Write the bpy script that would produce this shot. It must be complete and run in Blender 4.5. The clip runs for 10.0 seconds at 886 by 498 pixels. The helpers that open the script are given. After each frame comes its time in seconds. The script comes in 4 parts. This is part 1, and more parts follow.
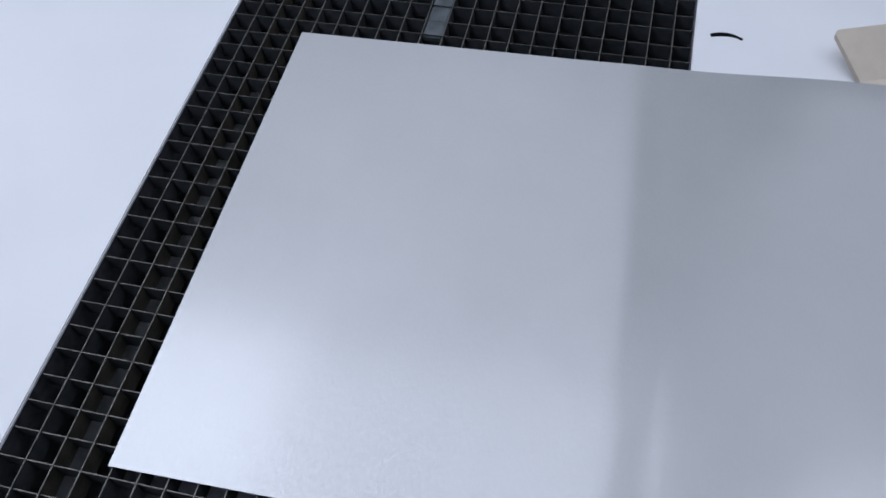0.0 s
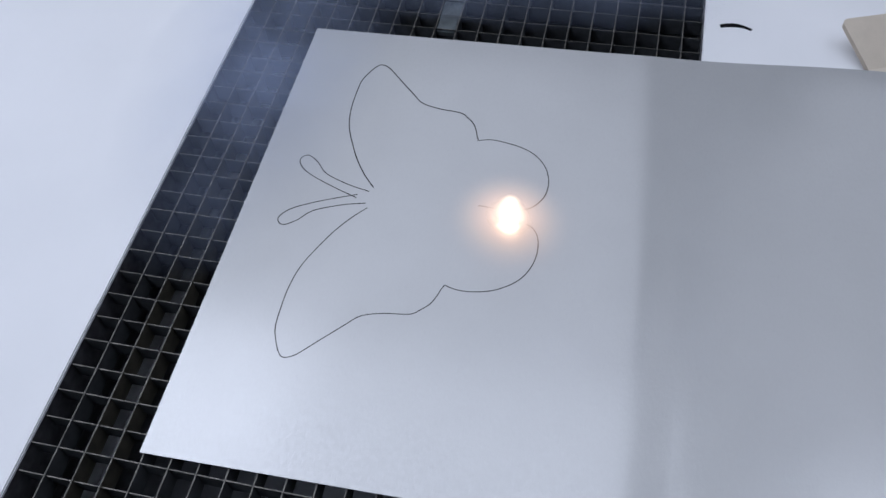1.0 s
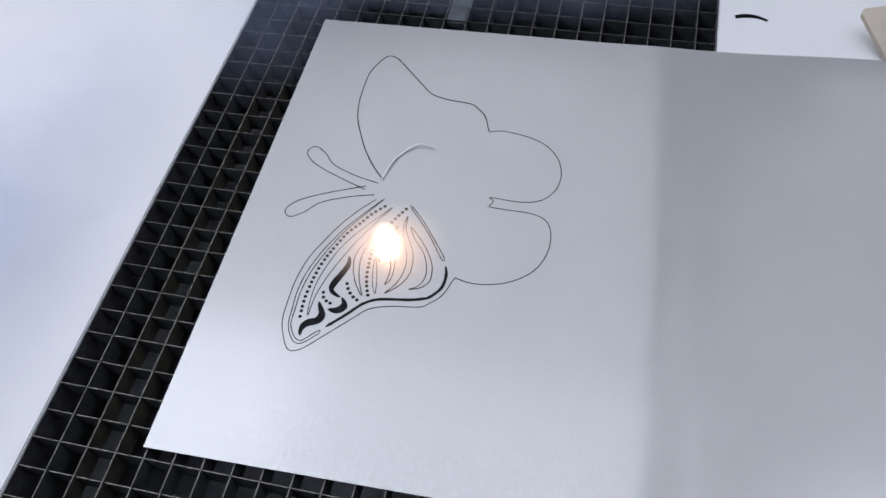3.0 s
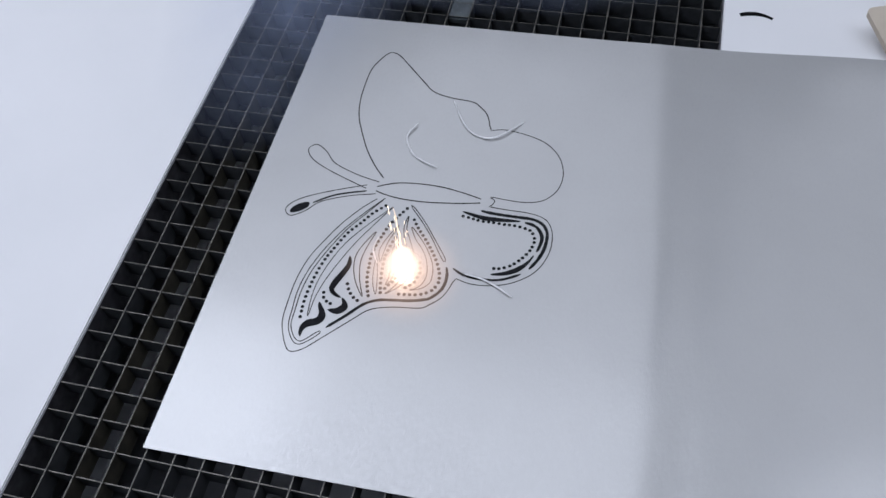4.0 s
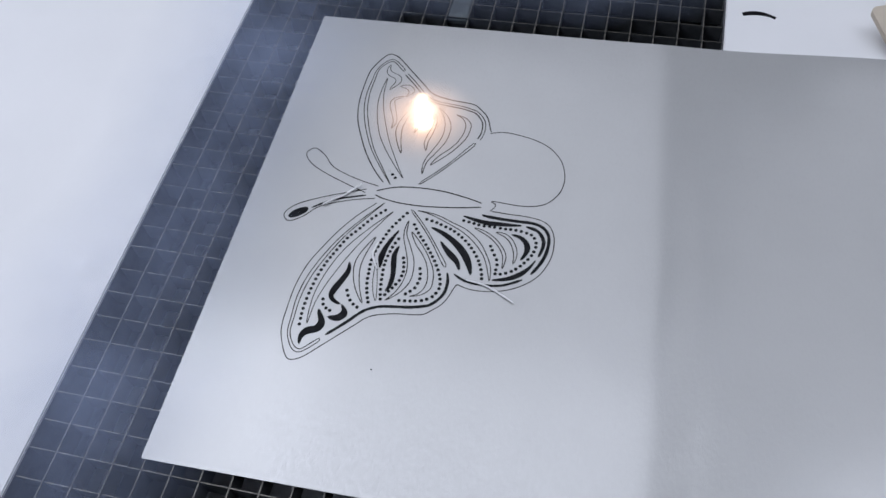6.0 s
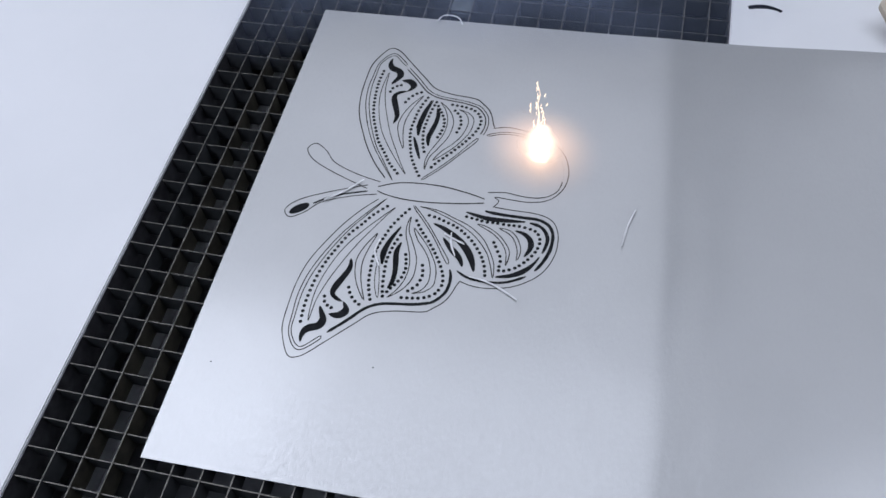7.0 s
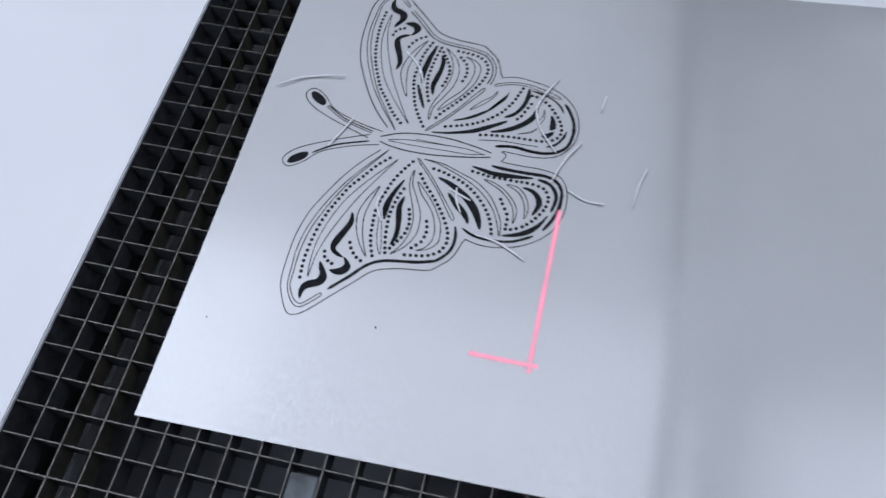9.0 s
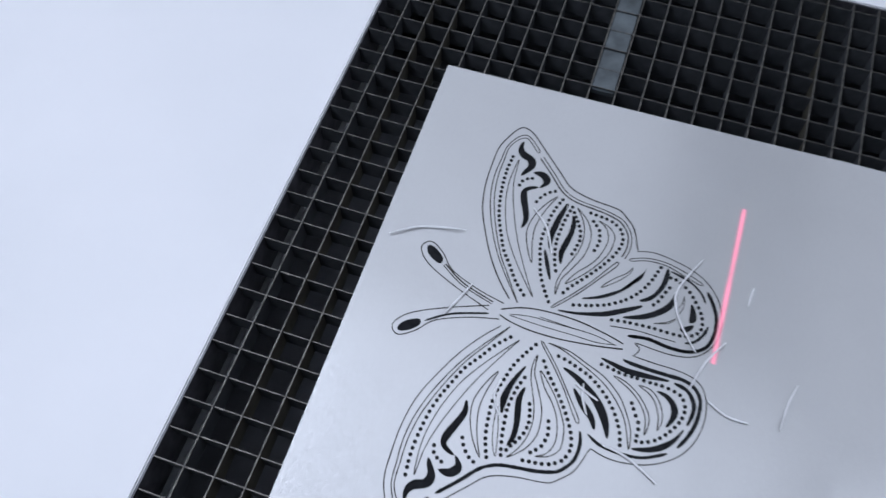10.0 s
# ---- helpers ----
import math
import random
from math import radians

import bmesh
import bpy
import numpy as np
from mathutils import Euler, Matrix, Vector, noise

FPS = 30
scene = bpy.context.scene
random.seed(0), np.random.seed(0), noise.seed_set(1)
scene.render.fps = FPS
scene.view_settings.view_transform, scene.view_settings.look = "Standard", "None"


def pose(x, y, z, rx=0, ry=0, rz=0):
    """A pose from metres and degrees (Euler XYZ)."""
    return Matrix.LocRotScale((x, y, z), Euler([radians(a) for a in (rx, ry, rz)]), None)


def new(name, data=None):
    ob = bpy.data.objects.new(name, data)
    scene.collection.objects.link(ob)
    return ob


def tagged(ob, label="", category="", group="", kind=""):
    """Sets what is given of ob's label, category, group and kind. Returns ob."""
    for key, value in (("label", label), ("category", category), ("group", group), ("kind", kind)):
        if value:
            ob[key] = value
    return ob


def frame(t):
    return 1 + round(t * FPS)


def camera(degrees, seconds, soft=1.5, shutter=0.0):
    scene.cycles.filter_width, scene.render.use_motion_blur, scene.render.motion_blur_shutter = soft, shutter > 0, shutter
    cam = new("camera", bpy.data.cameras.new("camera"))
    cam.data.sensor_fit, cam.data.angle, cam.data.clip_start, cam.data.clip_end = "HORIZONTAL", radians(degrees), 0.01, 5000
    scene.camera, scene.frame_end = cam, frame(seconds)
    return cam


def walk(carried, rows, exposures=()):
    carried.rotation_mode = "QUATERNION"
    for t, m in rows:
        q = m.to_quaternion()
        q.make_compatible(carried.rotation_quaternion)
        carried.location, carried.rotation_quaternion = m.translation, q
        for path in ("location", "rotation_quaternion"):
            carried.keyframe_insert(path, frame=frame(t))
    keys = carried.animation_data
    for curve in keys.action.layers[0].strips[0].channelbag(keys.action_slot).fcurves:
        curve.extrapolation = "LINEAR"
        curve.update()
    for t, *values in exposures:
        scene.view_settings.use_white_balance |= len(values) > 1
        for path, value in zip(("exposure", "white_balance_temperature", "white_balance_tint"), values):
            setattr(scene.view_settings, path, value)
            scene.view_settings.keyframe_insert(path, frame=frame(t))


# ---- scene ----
CELL = 0.0101          # pitch of the bed's grid


def m_(x, y, z=0.0):
    """Grid cells to metres."""
    return Vector((x * CELL, y * CELL, z))


# ---------------------------------------------------------------- camera
cam = camera(54.51, 10.0, soft=1.5, shutter=0.6)
CAM_ROWS = [
    (0.0, 0.1859, -0.1677, 0.2647, 34.56, 3.72, 13.08),
    (0.5, 0.1779, -0.1752, 0.2613, 34.86, 3.19, 12.32),
    (1.0, 0.1799, -0.1769, 0.2671, 34.68, 4.03, 12.46),
    (1.5, 0.1775, -0.1796, 0.2623, 35.36, 3.95, 12.20),
    (2.0, 0.1770, -0.1793, 0.2610, 35.30, 4.01, 12.35),
    (2.5, 0.1772, -0.1793, 0.2588, 35.34, 4.24, 12.52),
    (4.0, 0.1766, -0.1728, 0.2606, 34.20, 4.15, 13.05),
    (4.5, 0.1778, -0.1735, 0.2619, 34.30, 4.28, 12.92),
    (5.0, 0.1773, -0.1722, 0.2609, 34.20, 4.38, 12.95),
    (5.5, 0.1759, -0.1698, 0.2607, 33.98, 4.25, 12.78),
    (7.0, 0.1736, -0.1657, 0.2569, 33.53, 4.34, 12.80),
    (7.5, 0.1722, -0.1653, 0.2576, 33.15, 4.09, 12.93),
    (8.0, 0.1705, -0.1645, 0.2564, 32.65, 3.55, 12.72),
    (8.5, 0.1722, -0.1621, 0.2560, 31.90, 3.92, 12.78),
    (8.8, 0.1695, -0.1644, 0.2528, 31.47, 3.21, 12.62),
    (9.0, 0.1604, -0.1558, 0.2533, 29.02, 2.18, 13.12),
    (9.1, 0.1541, -0.1468, 0.2599, 27.92, 1.95, 13.47),
    (9.2, 0.1407, -0.1393, 0.2682, 27.66, 0.67, 14.29),
    (9.3, 0.1345, -0.1294, 0.2765, 27.45, 0.79, 15.51),
    (9.4, 0.1227, -0.1249, 0.2751, 28.02, 0.06, 16.09),
    (9.5, 0.1165, -0.1174, 0.2761, 28.04, 0.19, 16.92),
    (9.7, 0.1085, -0.1067, 0.2702, 28.63, -0.53, 18.08),
    (10.0, 0.1078, -0.0960, 0.2603, 28.18, 0.50, 18.85),
]
walk(cam, [(t, pose(x, y, z, a, b, c)) for t, x, y, z, a, b, c in CAM_ROWS],
     exposures=[(0.0, 0.14, 6450, 10), (1.0, 0.08, 6540, 10), (2.5, 0.23, 6880, 10), (4.0, 0.13, 6750, 10), (4.6, 0.11, 6750, 10), (5.5, 0.15, 6900, 10), (7.5, 0.17, 6600, 10), (8.6, 0.17, 6550, 10), (9.0, 0.17, 6520, 10), (9.4, 0.09, 6500, 10), (10.0, 0.23, 6450, 10)])

# ---------------------------------------------------------------- light
world = bpy.data.worlds.new("world")
scene.world = world
world.use_nodes = True
world.node_tree.nodes["Background"].inputs[0].default_value = (0.75, 0.85, 1.0, 1)
world.node_tree.nodes["Background"].inputs[1].default_value = 0.3


def area_lamp(name, at, sx, sy, watts, colour):
    d = bpy.data.lights.new(name, "AREA")
    d.shape, d.size, d.size_y, d.energy, d.color = "RECTANGLE", sx, sy, watts, colour
    ob = new(name, d)
    ob.matrix_world = pose(*at)
    return ob


DAY = (0.755, 0.825, 1.0)
# unseen lamps, placed and sized to shape the card's glare and brightness
# centre x, y, underside z, size x, size y, watts
LAMPS = ((-0.345, -0.24, 0.72, 0.35, 1.12, 4.2), (0.0725, 0.11, 0.72, 0.475, 0.42, 1.0), (0.595, 0.08, 0.72, 0.31, 0.36, 0.72),
         (-0.525, 1.64, 1.96, 1.65, 1.52, 4.8), (1.34, 0.80, 1.96, 1.52, 2.8, 3.4))
for lx, ly, lz, sx, sy, watts in LAMPS:
    area_lamp("added_lamp", (lx, ly, lz - 0.005), sx, sy, watts, DAY)


# ---------------------------------------------------------------- materials
def mat(name):
    m = bpy.data.materials.new(name)
    m.use_nodes = True
    return m, m.node_tree.nodes, m.node_tree.links, m.node_tree.nodes["Principled BSDF"]


def noise_tex(n, l, scale, detail=4, rough=0.55, stretch=None):
    tc = n.new("ShaderNodeTexCoord")
    tx = n.new("ShaderNodeTexNoise")
    tx.inputs["Scale"].default_value, tx.inputs["Detail"].default_value, tx.inputs["Roughness"].default_value = scale, detail, rough
    if stretch:
        mp = n.new("ShaderNodeMapping")
        mp.inputs["Scale"].default_value = stretch
        l.new(tc.outputs["Object"], mp.inputs[0])
        l.new(mp.outputs[0], tx.inputs["Vector"])
    else:
        l.new(tc.outputs["Object"], tx.inputs["Vector"])
    return tx


def ramp(n, l, src, stops):
    r = n.new("ShaderNodeValToRGB")
    e = r.color_ramp.elements
    while len(e) < len(stops):
        e.new(0.5)
    for k, (p, c) in enumerate(stops):
        e[k].position, e[k].color = p, (*c, 1)
    l.new(src, r.inputs[0])
    return r


def mapped(n, l, src, lo, hi, a, b):
    r = n.new("ShaderNodeMapRange")
    for k, v in zip((1, 2, 3, 4), (lo, hi, a, b)):
        r.inputs[k].default_value = v
    l.new(src, r.inputs[0])
    return r.outputs[0]


def bump(n, l, p, src, strength, dist):
    b = n.new("ShaderNodeBump")
    b.inputs["Strength"].default_value, b.inputs["Distance"].default_value = strength, dist
    l.new(src, b.inputs["Height"])
    l.new(b.outputs[0], p.inputs["Normal"])


def simple(name, lo, hi, rough, metal=0.0, scale=60, bumpy=0.0, dist=0.0002, spec=0.5, stretch=None):
    m, n, l, p = mat(name)
    tx = noise_tex(n, l, scale, stretch=stretch)
    l.new(ramp(n, l, tx.outputs[0], [(0.3, lo), (0.7, hi)]).outputs[0], p.inputs["Base Color"])
    l.new(mapped(n, l, noise_tex(n, l, scale * 0.23).outputs[0], 0.3, 0.7, rough * 0.85, min(1, rough * 1.15)), p.inputs["Roughness"])
    p.inputs["Metallic"].default_value = metal
    p.inputs["Specular IOR Level"].default_value = spec
    if bumpy:
        bump(n, l, p, noise_tex(n, l, scale * 5).outputs[0], bumpy, dist)
    return m


def pearl_card():
    m, n, l, p = mat("pearl_card")
    flake = noise_tex(n, l, 900, 3, 0.6, (1, 0.45, 1))
    broad = noise_tex(n, l, 16, 3)
    mix = n.new("ShaderNodeMix")
    mix.data_type = "RGBA"
    mott = noise_tex(n, l, 820, 4, 0.65, (1, 0.62, 1))
    half = n.new("ShaderNodeMath")
    half.operation = "ADD"
    l.new(mapped(n, l, broad.outputs[0], 0.3, 0.7, 0.1, 0.45), half.inputs[0])
    l.new(mapped(n, l, mott.outputs[0], 0.3, 0.7, 0.1, 0.45), half.inputs[1])
    l.new(half.outputs[0], mix.inputs[0])
    mix.inputs[6].default_value, mix.inputs[7].default_value = (0.298, 0.301, 0.298, 1), (0.378, 0.381, 0.377, 1)
    l.new(mix.outputs[2], p.inputs["Base Color"])
    l.new(mapped(n, l, flake.outputs[0], 0.3, 0.7, 0.30, 0.5), p.inputs["Roughness"])
    l.new(mapped(n, l, mott.outputs[0], 0.36, 0.64, 0.0, 0.54), p.inputs["Metallic"])
    p.inputs["Coat Weight"].default_value = 1.0
    p.inputs["Coat IOR"].default_value = 1.95
    l.new(mapped(n, l, mott.outputs[0], 0.3, 0.7, 0.15, 0.25), p.inputs["Coat Roughness"])
    both = n.new("ShaderNodeMath")
    both.operation = "ADD"
    l.new(flake.outputs[0], both.inputs[0])
    l.new(mott.outputs[0], both.inputs[1])
    bump(n, l, p, both.outputs[0], 0.20, 0.0003)
    return m


def glow(name, colour, strength):
    m, n, l, p = mat(name)
    n.remove(p)
    e = n.new("ShaderNodeEmission")
    e.inputs[0].default_value, e.inputs[1].default_value = (*colour, 1), strength
    l.new(e.outputs[0], n["Material Output"].inputs[0])
    return m


def smoke_mat():
    m, n, l, p = mat("smoke")
    n.remove(p)
    tc = n.new("ShaderNodeTexCoord")
    ln = n.new("ShaderNodeVectorMath")
    ln.operation = "LENGTH"
    mp = n.new("ShaderNodeMapping")
    mp.inputs["Scale"].default_value = (1.35, 0.6, 0.0)
    l.new(tc.outputs["Object"], mp.inputs[0])
    l.new(mp.outputs[0], ln.inputs[0])
    fade = mapped(n, l, ln.outputs["Value"], 0.015, 0.075, 1.0, 0.0)
    wisp = mapped(n, l, noise_tex(n, l, 20, 3, 0.55).outputs[0], 0.32, 0.66, 0.40, 1.0)
    mul = n.new("ShaderNodeMath")
    mul.operation = "MULTIPLY"
    l.new(fade, mul.inputs[0])
    l.new(wisp, mul.inputs[1])
    mul2 = n.new("ShaderNodeMath")
    mul2.operation = "MULTIPLY"
    l.new(mul.outputs[0], mul2.inputs[0])
    mul2.inputs[1].default_value = 0.31
    d, t, mx = n.new("ShaderNodeBsdfDiffuse"), n.new("ShaderNodeBsdfTransparent"), n.new("ShaderNodeMixShader")
    d.inputs[0].default_value = (0.38, 0.46, 0.66, 1)
    l.new(mul2.outputs[0], mx.inputs[0])
    l.new(t.outputs[0], mx.inputs[1])
    l.new(d.outputs[0], mx.inputs[2])
    l.new(mx.outputs[0], n["Material Output"].inputs[0])
    return m


M_CARD = pearl_card()
M_PANEL = simple("white_enamel", (0.69, 0.697, 0.705), (0.74, 0.742, 0.75), 0.30, scale=9, bumpy=0.05, spec=0.2)
M_LIP = simple("panel_edge_steel", (0.05, 0.05, 0.055), (0.13, 0.13, 0.14), 0.45, 0.5, 200)
M_SLAT = simple("sooty_steel", (0.034, 0.038, 0.042), (0.072, 0.077, 0.082), 0.55, 0.1, 130, 0.2, spec=0.25)
M_STAIN = simple("resin_stained_steel", (0.040, 0.038, 0.030), (0.090, 0.083, 0.063), 0.6, 0.1, 160, 0.3, spec=0.25)
M_SLAT_TOP = simple("pale_slat_top", (0.03, 0.029, 0.026), (0.18, 0.168, 0.146), 0.40, 0.5, 420)
M_TRAY = simple("black_tray", (0.12, 0.127, 0.14), (0.18, 0.19, 0.205), 0.6, 0.0, 40)
M_RAIL = simple("pale_rail", (0.60, 0.62, 0.63), (0.80, 0.82, 0.83), 0.5, 0.1, 90)
M_BAR = simple("bright_steel", (0.015, 0.018, 0.02), (0.14, 0.165, 0.175), 0.45, 0.4, 60)
# near-black stands in for the shade in cut-through holes; also char and ash
M_HOLE_CHAR = simple("dark_hole_and_char", (0.005, 0.006, 0.007), (0.016, 0.017, 0.019), 0.8, 0.0, 300, spec=0.1)
M_LINE = simple("scorched_line", (0.006, 0.006, 0.006), (0.042, 0.040, 0.037), 0.8, 0.0, 75, spec=0.1)
M_SLIVER = simple("card_sliver", (0.55, 0.555, 0.56), (0.65, 0.655, 0.66), 0.45, 0.0, 300)
M_BOARD = simple("grey_board", (0.50, 0.44, 0.355), (0.56, 0.49, 0.40), 0.75, 0.0, 120, 0.2)
M_INK = simple("black_ink", (0.004, 0.004, 0.005), (0.009, 0.009, 0.01), 0.85, 0.0, 200, spec=0.05)
M_WALL = simple("painted_wall", (0.50, 0.51, 0.53), (0.55, 0.56, 0.58), 0.8, 0.0, 3)
M_CEIL = simple("painted_ceiling", (0.62, 0.63, 0.65), (0.66, 0.67, 0.69), 0.85, 0.0, 3)
M_FLOOR = simple("grey_floor", (0.22, 0.22, 0.23), (0.30, 0.30, 0.31), 0.6, 0.0, 5)
M_DIFFUSER = glow("lamp_diffuser", DAY, 0.8)
M_CORE = glow("burn_core", (1.0, 0.63, 0.46), 24)
M_SPARK = glow("spark_streak", (1.0, 0.80, 0.62), 1.6)
M_BALL = glow("fire_ball", (1.0, 0.48, 0.09), 7.0)
M_SMOKE = smoke_mat()


def fading(name, colour, strength, axis_scale, lo, hi, top, patchy=0.0):
    """A glow that thins out away from its middle."""
    m, n, l, p = mat(name)
    n.remove(p)
    tc, mp, ln = n.new("ShaderNodeTexCoord"), n.new("ShaderNodeMapping"), n.new("ShaderNodeVectorMath")
    mp.inputs["Scale"].default_value, ln.operation = axis_scale, "LENGTH"
    l.new(tc.outputs["Object"], mp.inputs[0])
    l.new(mp.outputs[0], ln.inputs[0])
    f = mapped(n, l, ln.outputs["Value"], lo, hi, 1.0, 0.0)
    pw = n.new("ShaderNodeMath")
    pw.operation = "POWER"
    pw.inputs[1].default_value = 2.2
    l.new(f, pw.inputs[0])
    mu = n.new("ShaderNodeMath")
    mu.operation = "MULTIPLY"
    mu.inputs[1].default_value = top
    l.new(pw.outputs[0], mu.inputs[0])
    e, t, mx = n.new("ShaderNodeEmission"), n.new("ShaderNodeBsdfTransparent"), n.new("ShaderNodeMixShader")
    e.inputs[0].default_value, e.inputs[1].default_value = (*colour, 1), strength
    if patchy:
        l.new(mapped(n, l, noise_tex(n, l, patchy, 2).outputs[0], 0.35, 0.65, top * 0.45, top), mu.inputs[1])
    l.new(mu.outputs[0], mx.inputs[0])
    l.new(t.outputs[0], mx.inputs[1])
    l.new(e.outputs[0], mx.inputs[2])
    l.new(mx.outputs[0], n["Material Output"].inputs[0])
    return m


# halo of the burn, painted as a fading emissive sheet
M_BURN_HALO = fading("burn_halo_sheet", (1.0, 0.74, 0.65), 1.2, (1, 1.1, 0), 0.001, 0.026, 0.95)
M_TONGUE = fading("flame_tongue", (1.0, 0.78, 0.63), 2.6, (1, 1, 0), 0.0012, 0.0095, 0.9)
M_POINT_Y = fading("pointer_light", (1.0, 0.34, 0.52), 1.15, (1, 0, 0), 0.0001, 0.0016, 0.72, 70)
M_POINT_X = fading("pointer_light", (1.0, 0.34, 0.52), 1.15, (0, 1, 0), 0.0001, 0.0016, 0.72, 70)
# the fire ball's halo, painted the same way but wider
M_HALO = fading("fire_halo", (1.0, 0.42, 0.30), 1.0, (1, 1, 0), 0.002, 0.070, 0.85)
M_STREAK = fading("spark_fade", (1.0, 0.78, 0.60), 1.7, (0, 0, 1), 0.004, 0.066, 0.95)


# ---------------------------------------------------------------- mesh helpers
def mesh_object(name, bm, material, parent=None):
    me = bpy.data.meshes.new(name)
    bm.normal_update()
    bm.to_mesh(me)
    bm.free()
    me.materials.append(material)
    ob = new(name, me)
    if parent:
        ob.parent = parent
    return ob


def part(name, bm, material, parent, label=""):
    return tagged(mesh_object(name, bm, material, parent), label)


def add_box(bm, x0, x1, y0, y1, z0, z1, bevel=0.0):
    r = bmesh.ops.create_cube(bm, size=1, matrix=Matrix.Translation(((x0 + x1) / 2, (y0 + y1) / 2, (z0 + z1) / 2)) @ Matrix.Diagonal((x1 - x0, y1 - y0, z1 - z0, 1)))
    if bevel:
        edges = list({e for v in r["verts"] for e in v.link_edges})
        bmesh.ops.bevel(bm, geom=edges, offset=bevel, segments=2, affect="EDGES")
    return bm


def box(x0, x1, y0, y1, z0, z1, bevel=0.0):
    return add_box(bmesh.new(), x0, x1, y0, y1, z0, z1, bevel)


def spline(points, step=0.12, closed=False):
    """A smooth curve through the points, resampled about every step."""
    pts = [np.array(p, float) for p in points]
    n = len(pts)
    if n == 2:
        k = max(2, int(np.hypot(*(pts[1] - pts[0])) / step))
        return [pts[0] + (pts[1] - pts[0]) * i / k for i in range(k + 1)]
    get = (lambda i: pts[i % n]) if closed else (lambda i: pts[min(max(i, 0), n - 1)])
    out = []
    for i in range(n if closed else n - 1):
        a, b, c, d = get(i - 1), get(i), get(i + 1), get(i + 2)
        k = max(2, int(np.hypot(*(c - b)) / step))
        for s in range(k):
            u = s / k
            out.append(0.5 * (2 * b + (c - a) * u + (2 * a - 5 * b + 4 * c - d) * u * u + (3 * b - a - 3 * c + d) * u ** 3))
    if not closed:
        out.append(pts[-1])
    return out


def ribbon(pts, widths, z0, z1, origin):
    """A flat solid strip along a list of points, in cells."""
    bm = bmesh.new()
    rings = []
    n = len(pts)
    for i in range(n):
        d = pts[min(i + 1, n - 1)] - pts[max(i - 1, 0)]
        d = d / max(np.hypot(*d), 1e-9)
        nx, ny = -d[1], d[0]
        w = widths[i] / 2
        q = [(pts[i][0] + s * nx * w - origin[0], pts[i][1] + s * ny * w - origin[1]) for s in (-1, 1)]
        rings.append([bm.verts.new(m_(*q[0], z0)), bm.verts.new(m_(*q[1], z0)), bm.verts.new(m_(*q[1], z1)), bm.verts.new(m_(*q[0], z1))])
    for a, b in zip(rings, rings[1:]):
        for k in range(4):
            bm.faces.new((a[k], a[(k + 1) % 4], b[(k + 1) % 4], b[k]))
    bm.faces.new(rings[0][::-1])
    bm.faces.new(rings[-1])
    bmesh.ops.recalc_face_normals(bm, faces=bm.faces)
    return bm


def prism(pts, z0, z1, origin):
    """A solid plate with the outline pts, in cells."""
    bm = bmesh.new()
    lo = [bm.verts.new(m_(p[0] - origin[0], p[1] - origin[1], z0)) for p in pts]
    hi = [bm.verts.new(m_(p[0] - origin[0], p[1] - origin[1], z1)) for p in pts]
    bm.faces.new(lo[::-1])
    bm.faces.new(hi)
    n = len(pts)
    for i in range(n):
        bm.faces.new((lo[i], lo[(i + 1) % n], hi[(i + 1) % n], hi[i]))
    bmesh.ops.recalc_face_normals(bm, faces=bm.faces)
    bmesh.ops.triangulate(bm, faces=[f for f in bm.faces if len(f.verts) > 4])
    return bm


# ---------------------------------------------------------------- the room
def build_room():
    x0, x1, y0, y1, z0, z1 = -2.4, 2.4, -2.2, 3.2, -0.9, 2.0
    walls = {"wall_west": (x0 - 0.1, x0, y0 - 0.1, y1 + 0.1), "wall_east": (x1, x1 + 0.1, y0 - 0.1, y1 + 0.1),
             "wall_south": (x0, x1, y0 - 0.1, y0), "wall_north": (x0, x1, y1, y1 + 0.1)}
    for name, (a, b, c, d) in walls.items():
        tagged(mesh_object(name, box(a, b, c, d, z0, z1), M_WALL), "plain grey painted workshop wall", "wall", kind="structure")
    tagged(mesh_object("floor", box(x0, x1, y0, y1, z0 - 0.1, z0), M_FLOOR), "plain grey workshop floor", "floor", kind="structure")
    tagged(mesh_object("ceiling", box(x0, x1, y0, y1, z1, z1 + 0.1), M_CEIL), "plain white painted ceiling", "ceiling", kind="structure")


# ---------------------------------------------------------------- the machine's top
OPEN_X0, OPEN_X1, OPEN_Y0, OPEN_Y1 = -0.10, 20.88, -21.0, 19.40
PANEL_Z = -0.0007


